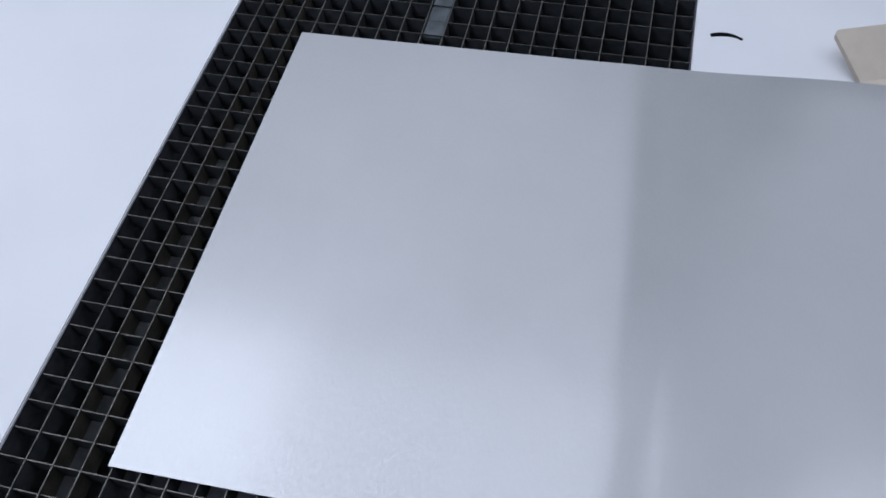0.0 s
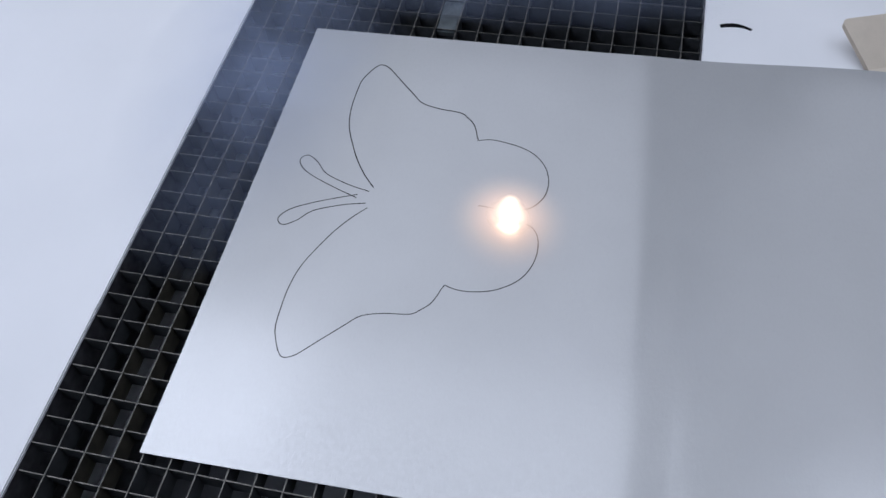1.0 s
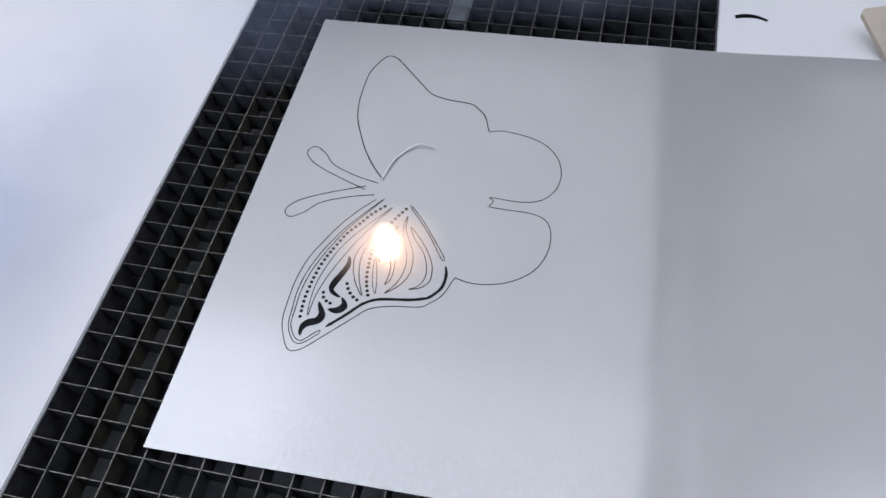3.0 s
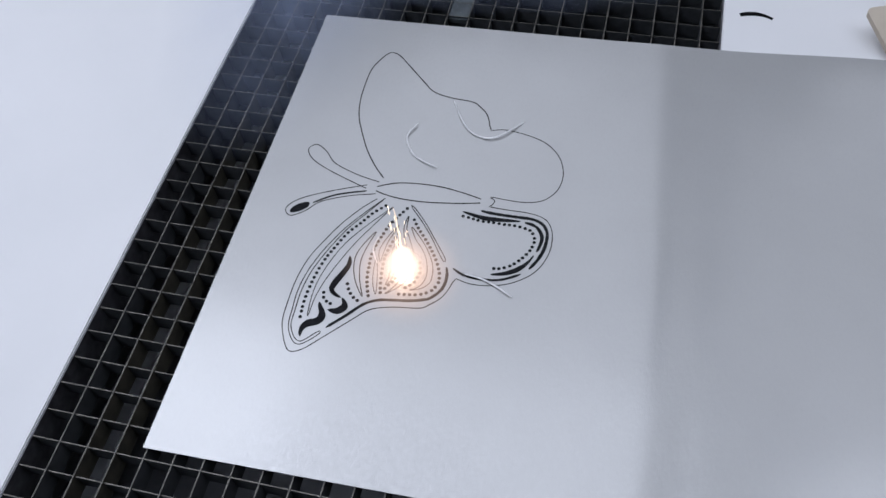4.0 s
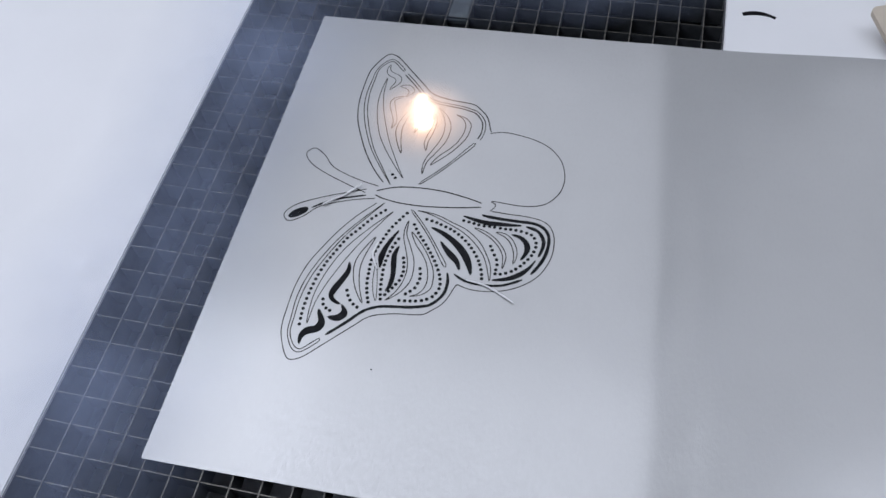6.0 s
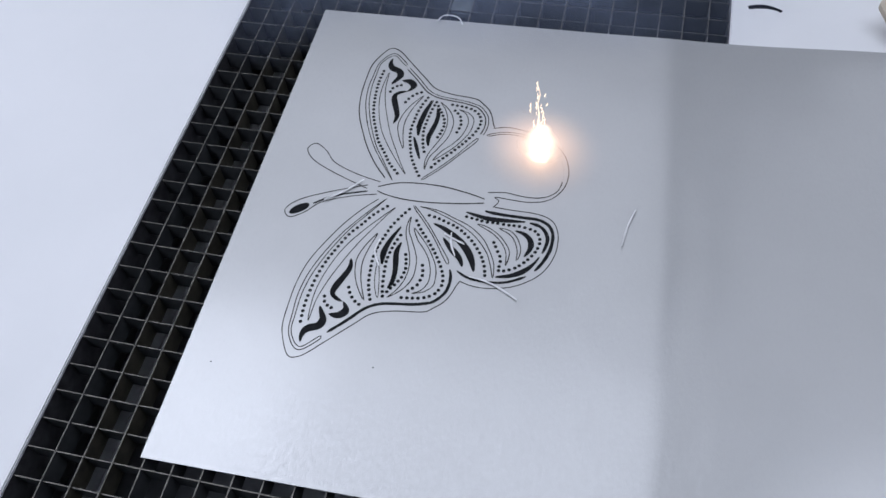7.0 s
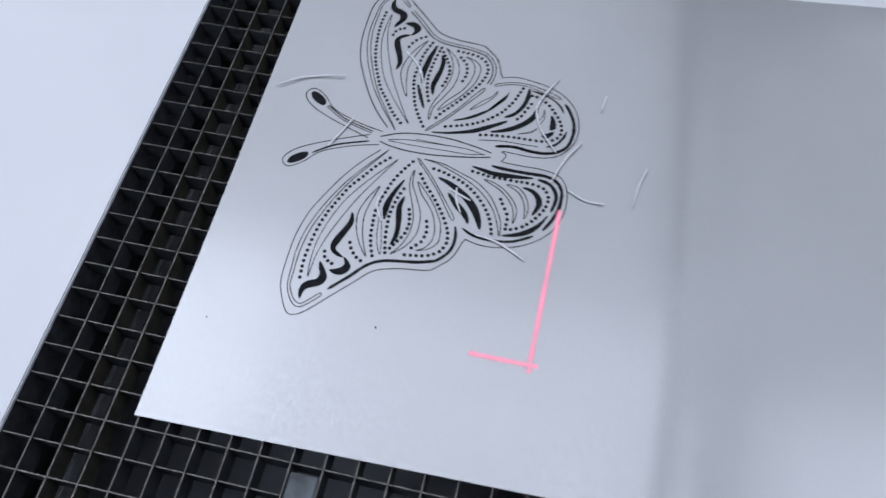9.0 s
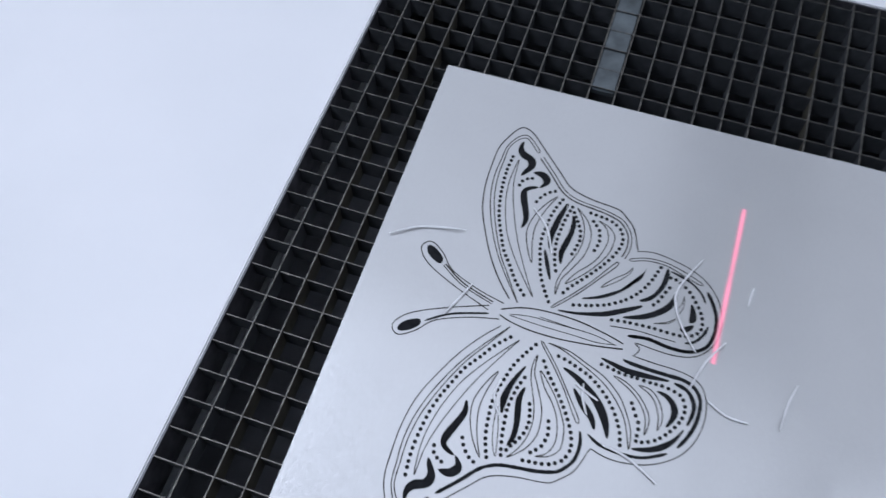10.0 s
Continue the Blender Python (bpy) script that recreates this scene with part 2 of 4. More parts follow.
def build_panels():
    X0, X1, Y0, Y1 = -0.75, 0.75, -0.75, 0.75
    a, b, c, d = OPEN_X0 * CELL, OPEN_X1 * CELL, OPEN_Y0 * CELL, OPEN_Y1 * CELL
    z0, z1 = PANEL_Z - 0.012, PANEL_Z
    base = tagged(new("engraver_base"), "white enamelled top of a laser engraver with a sunken grid bed", "machine")
    for x0, x1, y0, y1 in ((X0, a, Y0, Y1), (b, X1, Y0, Y1), (a, b, d, Y1), (a, b, Y0, c)):
        part("top_panel", box(x0, x1, y0, y1, z0, z1, 0.0006), M_PANEL, base)
    for x0, x1, y0, y1 in ((a, a + 0.0007, c, d), (b - 0.0007, b, c, d), (a + 0.0007, b - 0.0007, d - 0.0007, d), (a + 0.0007, b - 0.0007, c, c + 0.0007)):
        part("opening_edge", box(x0, x1, y0, y1, -0.020, PANEL_Z - 0.0002), M_LIP, base, "bare steel edge of the bed opening")
    u, v, p, q, zt = a - 0.07, b + 0.07, c - 0.05, d + 0.05, -0.150
    part("tray_floor", box(u, v, p, q, zt - 0.004, zt), M_TRAY, base, "dark tray deep under the grid")
    for x0, x1, y0, y1 in ((u - 0.004, u, p, q), (v, v + 0.004, p, q), (u, v, p - 0.004, p), (u, v, q, q + 0.004)):
        part("tray_wall", box(x0, x1, y0, y1, zt - 0.004, z0), M_TRAY, base)
    part("guide_rail", box(-4.1 * CELL, -3.1 * CELL, p, q, -0.120, -0.110, 0.001), M_RAIL, base, "bright steel rail under the grid")
    for x0, x1, y0, y1 in ((X0, X0 + 0.02, Y0, Y1), (X1 - 0.02, X1, Y0, Y1), (X0 + 0.02, X1 - 0.02, Y0, Y0 + 0.02), (X0 + 0.02, X1 - 0.02, Y1 - 0.02, Y1)):
        part("side_panel", box(x0, x1, y0, y1, -0.9, z0), M_PANEL, base)
    for y0, y1 in ((11.93 * CELL, d - 0.001), (c + 0.001, -10.25 * CELL)):
        part("support_bar", box(9.05 * CELL, 9.94 * CELL, y0, y1, -0.0046, -0.0016, 0.0004), M_BAR, base, "bright steel bar in the grid")
    return base


def build_grid():
    grid = tagged(new("grid_bed"), "sooty black steel egg-crate grid sunk in the white top", "grid")
    t, top, deep = 0.00046, -0.0006, -0.0102
    y0, y1 = OPEN_Y0 * CELL, OPEN_Y1 * CELL
    x0, x1 = OPEN_X0 * CELL + 0.0008, OPEN_X1 * CELL - 0.0008
    rnd = random.Random(4)
    def pale_tops(ob):
        ob.data.materials.append(M_SLAT_TOP)
        # upward faces take the paler, patchy slat colour
        for f in ob.data.polygons:
            if f.normal.z > 0.6:
                f.material_index = 1
    long_me = [None, None]
    for i in range(1, 21):
        k = 1 if i in (2, 3, 17) else 0
        if long_me[k] is None:
            ob = part("slat", box(-t / 2, t / 2, y0 + 0.0008, y1 - 0.0008, deep, top, 0.0001), M_STAIN if k else M_SLAT, grid)
            pale_tops(ob)
            long_me[k] = ob.data
        else:
            ob = new("slat", long_me[k])
            ob.parent = grid
        ob.location = (i * CELL + rnd.uniform(-0.00015, 0.00015), 0, rnd.uniform(-0.0001, 0.0001))
        ob.rotation_euler = (0, radians(rnd.uniform(-0.6, 0.6)), radians(rnd.uniform(-0.04, 0.04)))
    cross_me = None
    for j in range(-20, 20):
        if cross_me is None:
            ob = part("slat", box(x0, x1, -t * 0.4, t * 0.4, deep + 0.001, top - 0.0002, 0.0001), M_SLAT, grid)
            pale_tops(ob)
            cross_me = ob.data
        else:
            ob = new("slat", cross_me)
            ob.parent = grid
        low = 0.0 if j % 2 == 0 else -0.0007
        ob.location = (0, j * CELL + rnd.uniform(-0.0002, 0.0002), low + rnd.uniform(-0.0001, 0.0001))
        ob.rotation_euler = (radians(rnd.uniform(-0.8, 0.8)), 0, radians(rnd.uniform(-0.05, 0.05)))
    return grid


# ---------------------------------------------------------------- the card and its cuts
CORNERS = ((3.86, -9.68), (33.2, -9.05), (32.98, 11.62), (3.60, 11.15))
CUTS = []              # (object, place, second at which it is burnt in)
SUNK, PROUD = -0.00030, 0.00006


def ease(u):
    u = min(max(u, 0), 1)
    return u * u * (3 - 2 * u)


def card_lift(x, y):
    """The card bows up before the bed's rim, drops to the panel, and rides up on the board at its far end."""
    crest = 19.5 - 0.09 * max(y, 0)
    high = 0.0011 - 0.00006 * y
    fall = ease((x - crest + 0.4) / 1.8) * 0.65 + 0.35 * ease((x - crest - 1.0) / 4.0)
    bow = high * ease((x - 15.7) / (crest - 14.7)) * (1 - fall)
    return bow + 0.0027 * ease((x - 20.5) / 7.0) * ease((y - 5.0) / 6.0)


def build_card():
    nx, ny, th = 200, 66, 0.00050
    bm = bmesh.new()
    layers = []
    for lower in (0, 1):
        g = []
        for j in range(ny + 1):
            row = []
            for i in range(nx + 1):
                u, v = i / nx, j / ny
                p = [(1 - v) * ((1 - u) * CORNERS[0][k] + u * CORNERS[1][k]) + v * ((1 - u) * CORNERS[3][k] + u * CORNERS[2][k]) for k in (0, 1)]
                row.append(bm.verts.new(m_(p[0], p[1], card_lift(*p) - lower * th)))
            g.append(row)
        layers.append(g)
    for j in range(ny):
        for i in range(nx):
            a = layers[0]
            bm.faces.new((a[j][i], a[j][i + 1], a[j + 1][i + 1], a[j + 1][i]))
            a = layers[1]
            bm.faces.new((a[j][i], a[j + 1][i], a[j + 1][i + 1], a[j][i + 1]))
    t, b = layers
    for i in range(nx):
        bm.faces.new((t[0][i], b[0][i], b[0][i + 1], t[0][i + 1]))
        bm.faces.new((t[ny][i], t[ny][i + 1], b[ny][i + 1], b[ny][i]))
    for j in range(ny):
        bm.faces.new((t[j][0], t[j + 1][0], b[j + 1][0], b[j][0]))
        bm.faces.new((t[j][nx], b[j][nx], b[j + 1][nx], t[j + 1][nx]))
    ob = mesh_object("card_sheet", bm, M_CARD)
    return tagged(ob, "pearly silver-grey card sheet lying flat on the grid bed", "card")


card = build_card()
AXIS_AT, AXIS_WAY = (9.163, 1.925), (0.99982, 0.01882)


def mirrored(points):
    """The other half of the butterfly."""
    nx, ny = -AXIS_WAY[1], AXIS_WAY[0]
    out = []
    for x, y in points:
        d = (x - AXIS_AT[0]) * nx + (y - AXIS_AT[1]) * ny
        out.append((x - 2 * d * nx, y - 2 * d * ny))
    return out


def add_cut(name, bm, material, centre, t):
    ob = part(name, bm, material, card)
    CUTS.append((ob, centre, t))


def cut_line(points, width, t0, t1, closed=False):
    """A burnt line that is drawn from t0 to t1, in lengths."""
    pts = spline(points, 0.10, closed)
    if closed:
        pts.append(pts[0])
    n = max(1, min(8, len(pts) // 14)) if t1 > t0 else 1
    material = M_HOLE_CHAR if width > 0.06 else M_LINE
    rnd = random.Random(int(width * 1000) + len(pts))
    for k in range(n):
        a, b = k * (len(pts) - 1) // n, (k + 1) * (len(pts) - 1) // n
        piece = pts[a:b + 1]
        o = piece[len(piece) // 2]
        wide = []
        for i in range(a, b + 1):
            end = 1.0
            if not closed and width > 0.06:
                e = min(i, len(pts) - 1 - i)
                end = min(1.0, 0.45 + 0.28 * e)
            wide.append(width * end * (1 + rnd.uniform(-0.12, 0.12)))
        add_cut("cut_line", ribbon(piece, wide, -0.00005, 0.0, o), material, o, t0 + (t1 - t0) * (k + 1) / n)


def cut_slot(points, gap, t0, t1):
    """Two thin cuts side by side, the strip between them still in place."""
    pts = spline(points, 0.25)
    for side in (-0.5, 0.5):
        line = []
        for i, p in enumerate(pts):
            d = pts[min(i + 1, len(pts) - 1)] - pts[max(i - 1, 0)]
            d = d / max(np.hypot(*d), 1e-6)
            line.append((p[0] - side * gap * d[1], p[1] + side * gap * d[0]))
        cut_line(line, 0.05 if side > 0 else 0.036, t0, t1)


def cut_shape(points, t):
    pts = spline(points, 0.09, True)
    turn = sum(a[0] * b[1] - a[1] * b[0] for a, b in zip(pts, pts[1:] + pts[:1]))
    grown = []
    for a, p, b in zip(pts[-1:] + pts[:-1], pts, pts[1:] + pts[:1]):
        d = (b - a) / max(np.hypot(*(b - a)), 1e-6)
        grown.append(p + 0.022 * (1 if turn > 0 else -1) * np.array((d[1], -d[0])))
    pts = grown
    o = sum(pts) / len(pts)
    # a dark plate on the uncut card stands in for the shaded hole
    add_cut("cut_opening", prism(pts, -0.00005, 0.0, o), M_HOLE_CHAR, o, t)


DOT = []


def cut_dots(points, pitch, t0, t1):
    pts = spline(points, 0.02)
    run = np.concatenate([[0], np.cumsum([np.hypot(*(b - a)) for a, b in zip(pts, pts[1:])])])
    n = max(2, int(round(run[-1] / pitch)) + 1)
    if not DOT:
        ring = [(0.067 * math.cos(a * math.pi / 5), 0.067 * math.sin(a * math.pi / 5)) for a in range(10)]
        DOT.append(part("cut_dot", prism(ring, -0.00005, 0.0, (0, 0)), M_HOLE_CHAR, card))
        me, first = DOT[0].data, True
    else:
        me, first = DOT[0].data, False
    for k in range(n):
        s = run[-1] * k / (n - 1)
        i = int(np.searchsorted(run, s))
        o = pts[min(i, len(pts) - 1)]
        if first:
            ob, first = DOT[0], False
        else:
            ob = new("cut_dot", me)
            ob.parent = card
        CUTS.append((ob, o, t0 + (t1 - t0) * (k + 1) / n))


def build_cuts():
    wing_edge = [(8.69, 1.41), (8.18, 0.81), (7.69, 0.06), (7.27, -0.80), (6.93, -1.66), (6.77, -2.58), (6.76, -3.50), (6.82, -4.33), (7.03, -4.88), (7.26, -5.28), (7.44, -5.44), (7.66, -5.41), (7.94, -5.23), (8.44, -4.70), (8.89, -4.22), (9.35, -3.73), (9.60, -3.46), (9.95, -3.26), (10.57, -3.10), (11.22, -3.02), (11.56, -2.94), (11.76, -2.77), (12.08, -2.45), (12.26, -2.07), (12.35, -1.75), (12.43, -1.58)]
    cut_line(wing_edge, 0.036, .72, .92)
    cut_line(mirrored(wing_edge)[::-1], 0.047, .31, .52)
    cut_line([(12.43, -1.56), (12.83, -1.67), (13.22, -1.69), (13.65, -1.64), (14.13, -1.51), (14.58, -1.28), (15.01, -0.93), (15.30, -0.50), (15.48, 0.04), (15.52, 0.53), (15.46, 1.00), (15.30, 1.36), (15.10, 1.55), (14.81, 1.67), (14.34, 1.73), (13.81, 1.73), (13.41, 1.74), (13.03, 1.76)], 0.036, .92, 1.03)
    cut_line([(12.97, 1.75), (13.10, 1.95), (13.11, 2.09), (12.94, 2.18)], 0.036, 1.04, 1.06)
    band = [(8.94, 1.42), (8.37, 0.64), (7.89, -0.10), (7.55, -0.78), (7.25, -1.55), (7.04, -2.35), (6.97, -3.14), (7.02, -3.82), (7.08, -4.43), (7.29, -4.87), (7.53, -5.11), (7.74, -5.12), (7.95, -4.96), (8.15, -4.75), (8.28, -4.59), (8.25, -4.50), (8.11, -4.62), (7.91, -4.84), (7.72, -5.01), (7.54, -4.97), (7.36, -4.79), (7.17, -4.42), (7.13, -3.85), (7.10, -3.10), (7.19, -2.29), (7.39, -1.57), (7.65, -0.86), (8.02, -0.06), (8.45, 0.62), (8.91, 1.35)]
    cut_line(band, 0.036, 1.38, 1.6, True)
    cut_line(mirrored(band)[::-1], 0.036, 4.98, 5.3, True)
    leaf1 = [(9.41, 1.13), (8.97, 0.57), (8.47, -0.13), (8.06, -0.83), (7.80, -1.51), (7.62, -2.22), (7.54, -2.88), (7.57, -3.56), (7.65, -4.01), (7.68, -3.18), (7.83, -2.43), (8.10, -1.59), (8.45, -0.70), (8.88, 0.16), (9.20, 0.76)]
    cut_line(leaf1, 0.032, 1.62, 1.76, True)
    cut_line(mirrored(leaf1), 0.032, 5.38, 5.46, True)
    scroll1 = [(8.41, -1.32), (8.41, -1.67), (8.27, -2.07), (8.11, -2.44), (8.07, -2.74), (8.18, -2.94), (8.39, -3.05), (8.58, -3.07), (8.34, -2.92), (8.23, -2.79), (8.29, -2.56), (8.43, -2.16), (8.54, -1.80), (8.53, -1.56)]
    cut_shape(scroll1, 2.3)
    cut_line(mirrored(scroll1), 0.03, 5.46, 5.5, True)
    cut_shape(mirrored(scroll1), 6.08)
    cut_line(scroll1, 0.03, 1.84, 1.9, True)
    scroll2 = [(8.63, -3.07), (8.81, -3.21), (8.91, -3.35), (8.91, -3.51), (8.74, -3.69), (8.52, -3.73), (8.28, -3.63), (8.52, -3.55), (8.68, -3.42), (8.72, -3.27)]
    cut_shape(scroll2, 2.36)
    cut_line(mirrored(scroll2), 0.03, 5.72, 5.75, True)
    cut_shape(mirrored(scroll2), 6.14)
    scroll3 = [(7.89, -3.39), (8.17, -3.72), (8.26, -3.92), (8.22, -4.12), (8.07, -4.27), (7.75, -4.42), (7.64, -4.63), (7.63, -4.83), (7.54, -4.65), (7.54, -4.39), (7.70, -4.17), (7.97, -4.05), (8.03, -3.82), (7.93, -3.61)]
    cut_shape(scroll3, 1.08)
    cut_line(mirrored(scroll3), 0.03, 5.64, 5.68, True)
    cut_shape(mirrored(scroll3), 6.2)
    dots7 = [(7.92, -2.98), (7.97, -3.16), (8.11, -3.30), (8.29, -3.38)]
    cut_dots(dots7, .2, 2.66, 2.68)
    cut_dots(mirrored(dots7), .2, 6.2, 6.22)
    dots8 = [(8.66, -2.48), (8.72, -2.63), (8.82, -2.76), (8.92, -2.90), (9.05, -3.00), (9.20, -3.08)]
    cut_dots(dots8, .2, 2.68, 2.71)
    cut_dots(mirrored(dots8), .2, 6.22, 6.25)
    bold_low = [(8.42, -4.33), (8.96, -3.76), (9.45, -3.20), (9.91, -2.94), (10.41, -2.84), (11.05, -2.75), (11.54, -2.61), (11.68, -2.54), (11.86, -2.36), (12.04, -2.07), (12.10, -1.71), (12.07, -1.39), (11.99, -1.15)]
    cut_line(bold_low[::-1], .11, 1.18, 1.36)
    cut_slot(mirrored(bold_low)[::-1], .12, 4.84, 4.98)
    leaf2 = [(9.07, -0.10), (8.78, -0.66), (8.62, -1.24), (8.69, -1.79), (8.89, -2.29), (9.15, -2.69), (9.34, -2.90), (9.17, -2.54), (8.98, -2.04), (8.86, -1.44), (8.91, -0.84)]
    cut_line(leaf2, 0.036, 1.86, 1.92, True)
    cut_line(mirrored(leaf2), 0.036, 5.76, 5.8, True)
    dots2 = [(9.95, 1.15), (9.68, 0.69), (9.46, 0.22), (9.33, -0.26), (9.22, -0.70), (9.18, -1.15), (9.22, -1.61), (9.27, -2.02), (9.39, -2.47), (9.53, -2.82)]
    cut_dots(dots2, .2, 2.72, 2.9)
    cut_dots(mirrored(dots2), .2, 6.25, 6.35)
    fillA = [(9.84, 0.33), (9.60, -0.13), (9.44, -0.63), (9.41, -0.93), (9.50, -1.23), (9.57, -1.35), (9.59, -0.91), (9.63, -0.45), (9.76, 0.04)]
    cut_shape(fillA, 4.03)
    cut_shape([(9.53, 6.55), (9.38, 5.99), (9.27, 5.40), (9.31, 4.96), (9.43, 4.67), (9.43, 5.20), (9.50, 5.94)], 6.6)
    cut_shape([(9.27, 4.57), (9.47, 4.02), (9.75, 3.53), (9.61, 3.95), (9.40, 4.39)], 6.64)
    leafA = [(9.37, -1.20), (9.45, -1.89), (9.59, -2.40), (9.77, -2.71), (9.66, -2.10), (9.50, -1.51)]
    cut_line(leafA, 0.027, 2.14, 2.2, True)
    cut_line(mirrored(leafA), 0.027, 5.95, 6.0, True)
    dots3 = [(9.92, -0.03), (9.81, -0.35), (9.74, -0.69), (9.69, -1.12), (9.72, -1.55), (9.77, -1.95), (9.84, -2.31), (9.92, -2.62)]
    cut_dots(dots3, .2, 2.95, 3.1)
    cut_dots(mirrored(dots3), .2, 6.35, 6.42)
    fillB = [(10.02, -0.34), (9.88, -0.70), (9.92, -1.08), (10.03, -1.55), (10.05, -1.96), (10.01, -2.28), (10.15, -2.07), (10.18, -1.71), (10.12, -1.23), (10.02, -0.76)]
    cut_shape(fillB, 4.08)
    cut_shape(mirrored(fillB), 6.68)
    dots4 = [(10.30, -0.81), (10.36, -0.98), (10.40, -1.16), (10.44, -1.34), (10.43, -1.52), (10.41, -1.70), (10.33, -1.88), (10.24, -2.07), (10.13, -2.24), (10.03, -2.42)]
    cut_dots(dots4, .2, 3.1, 3.16)
    cut_dots(mirrored(dots4), .2, 6.42, 6.48)
    leafC = [(10.10, 0.82), (10.04, 0.43), (10.11, 0.01), (10.27, -0.38), (10.47, -0.90), (10.55, -1.37), (10.50, -1.88), (10.32, -2.32), (10.09, -2.64), (10.51, -2.26), (10.75, -1.80), (10.79, -1.36), (10.69, -0.82), (10.39, -0.20), (10.16, 0.25)]
    cut_line(leafC, 0.036, 2.0, 2.1, True)
    cut_line(mirrored(leafC), 0.036, 5.8, 5.88, True)
    dots5 = [(11.00, -1.15), (11.05, -1.32), (11.09, -1.49), (11.08, -1.67), (11.00, -1.98), (10.86, -2.14), (10.74, -2.26)]
    cut_dots(dots5, .2, 3.16, 3.2)
    cut_dots(mirrored(dots5), .2, 6.48, 6.52)
    leafD = [(10.34, 0.35), (10.58, -0.13), (10.93, -0.53), (11.19, -0.94), (11.35, -1.46), (11.34, -1.87), (11.16, -2.18), (10.90, -2.33), (11.29, -2.20), (11.55, -1.91), (11.57, -1.59), (11.51, -1.24), (11.35, -0.88), (10.97, -0.31)]
    cut_line(leafD, 0.036, 1.93, 2.0, True)
    cut_line(mirrored(leafD), 0.036, 5.53, 5.68, True)
    dots6 = [(10.34, 0.69), (10.54, 0.39), (10.89, -0.02), (11.10, -0.28), (11.31, -0.56), (11.51, -0.86), (11.69, -1.18), (11.82, -1.51), (11.85, -1.86), (11.71, -2.18), (11.57, -2.30), (11.42, -2.40), (11.11, -2.49), (10.58, -2.56)]
    cut_dots(dots6, .2, 3.2, 3.34)
    cut_dots(mirrored(dots6), .2, 6.52, 6.62)
    slot = [(10.15, 1.30), (10.78, 0.63), (11.40, -0.17), (11.87, -0.81), (11.83, -0.93), (11.58, -0.60), (11.15, 0.03), (10.64, 0.66), (10.13, 1.22)]
    cut_line(slot, 0.036, 1.1, 1.18, True)
    cut_line(mirrored(slot)[4:] + mirrored(slot)[:4], 0.036, 4.78, 4.88, True)
    cut_line([(10.32, 1.33), (11.02, 1.27), (11.70, 1.02), (12.29, 0.78), (12.87, 0.33), (13.26, -0.24), (13.47, -0.71), (13.52, -1.23), (13.33, -0.69), (13.10, -0.22), (12.68, 0.27), (12.20, 0.64), (11.58, 0.94), (10.82, 1.24)], 0.036, 4.14, 4.2, True)
    cut_dots([(10.74, 1.00), (11.08, 0.93), (11.43, 0.81), (11.74, 0.70), (12.06, 0.52), (12.35, 0.30), (12.60, 0.06), (12.84, -0.24), (13.02, -0.53), (13.16, -0.85), (13.24, -1.18)], .2, 4.62, 4.76)
    cut_shape([(10.99, 0.67), (11.40, 0.59), (11.87, 0.35), (12.27, 0.06), (12.60, -0.32), (12.78, -0.74), (12.82, -1.09), (12.60, -0.73), (12.29, -0.29), (11.89, 0.11), (11.45, 0.42)], 4.28)
    cut_shape([(11.47, 0.12), (11.79, -0.14), (12.13, -0.41), (12.33, -0.69), (12.38, -0.96), (12.16, -0.68), (11.88, -0.46), (11.63, -0.16)], 4.34)
    cut_line([(12.24, -1.16), (12.55, -1.33), (12.89, -1.41), (13.47, -1.42), (13.96, -1.34), (14.36, -1.15), (14.65, -0.97)], .1, 3.5, 3.55)
    cut_line([(14.90, -0.71), (15.13, -0.28), (15.29, 0.24), (15.31, 0.80), (15.21, 1.12), (15.01, 1.34), (14.65, 1.47), (14.13, 1.47), (13.47, 1.47), (12.92, 1.50), (12.71, 1.54)], .125, 3.36, 3.46)
    cut_shape([(12.05, 1.37), (12.36, 1.35), (12.84, 1.29), (13.50, 1.30), (14.23, 1.30), (13.66, 1.19), (13.01, 1.13), (12.52, 1.22)], 3.48)
    cut_line([(14.40, 1.28), (14.78, 1.19), (15.01, 0.98), (15.14, 0.68), (15.11, 0.32), (15.04, 0.06)], .13, 3.47, 3.5)
    cut_shape([(13.61, -1.17), (14.13, -0.96), (14.57, -0.64), (14.83, -0.35), (14.97, -0.10), (14.80, -0.53), (14.50, -0.90), (14.04, -1.12)], 3.56)
    cut_shape([(13.95, 0.85), (14.26, 0.84), (14.52, 0.68), (14.67, 0.45), (14.68, 0.24), (14.57, -0.03), (14.44, -0.18), (14.53, 0.19), (14.46, 0.52), (14.25, 0.73)], 4.4)
    cut_dots([(12.10, 1.17), (12.44, 1.12), (12.79, 1.06), (13.16, 1.07), (13.66, 1.06), (14.02, 1.07), (14.38, 1.03), (14.70, 0.92), (14.88, 0.60), (14.85, 0.23), (14.71, -0.09), (14.47, -0.44), (14.18, -0.72), (13.85, -0.88), (13.67, -0.90)], .2, 3.56, 3.72)
    cut_dots([(13.66, -0.73), (13.64, -0.38), (13.44, -0.04), (13.29, 0.23)], .2, 4.56, 4.6)
    cut_line([(12.56, 0.91), (12.94, 0.85), (13.40, 0.58), (13.75, 0.21), (13.92, -0.15), (13.87, -0.65), (13.79, -0.13), (13.54, 0.28), (13.13, 0.63)], 0.036, 4.48, 4.54, True)
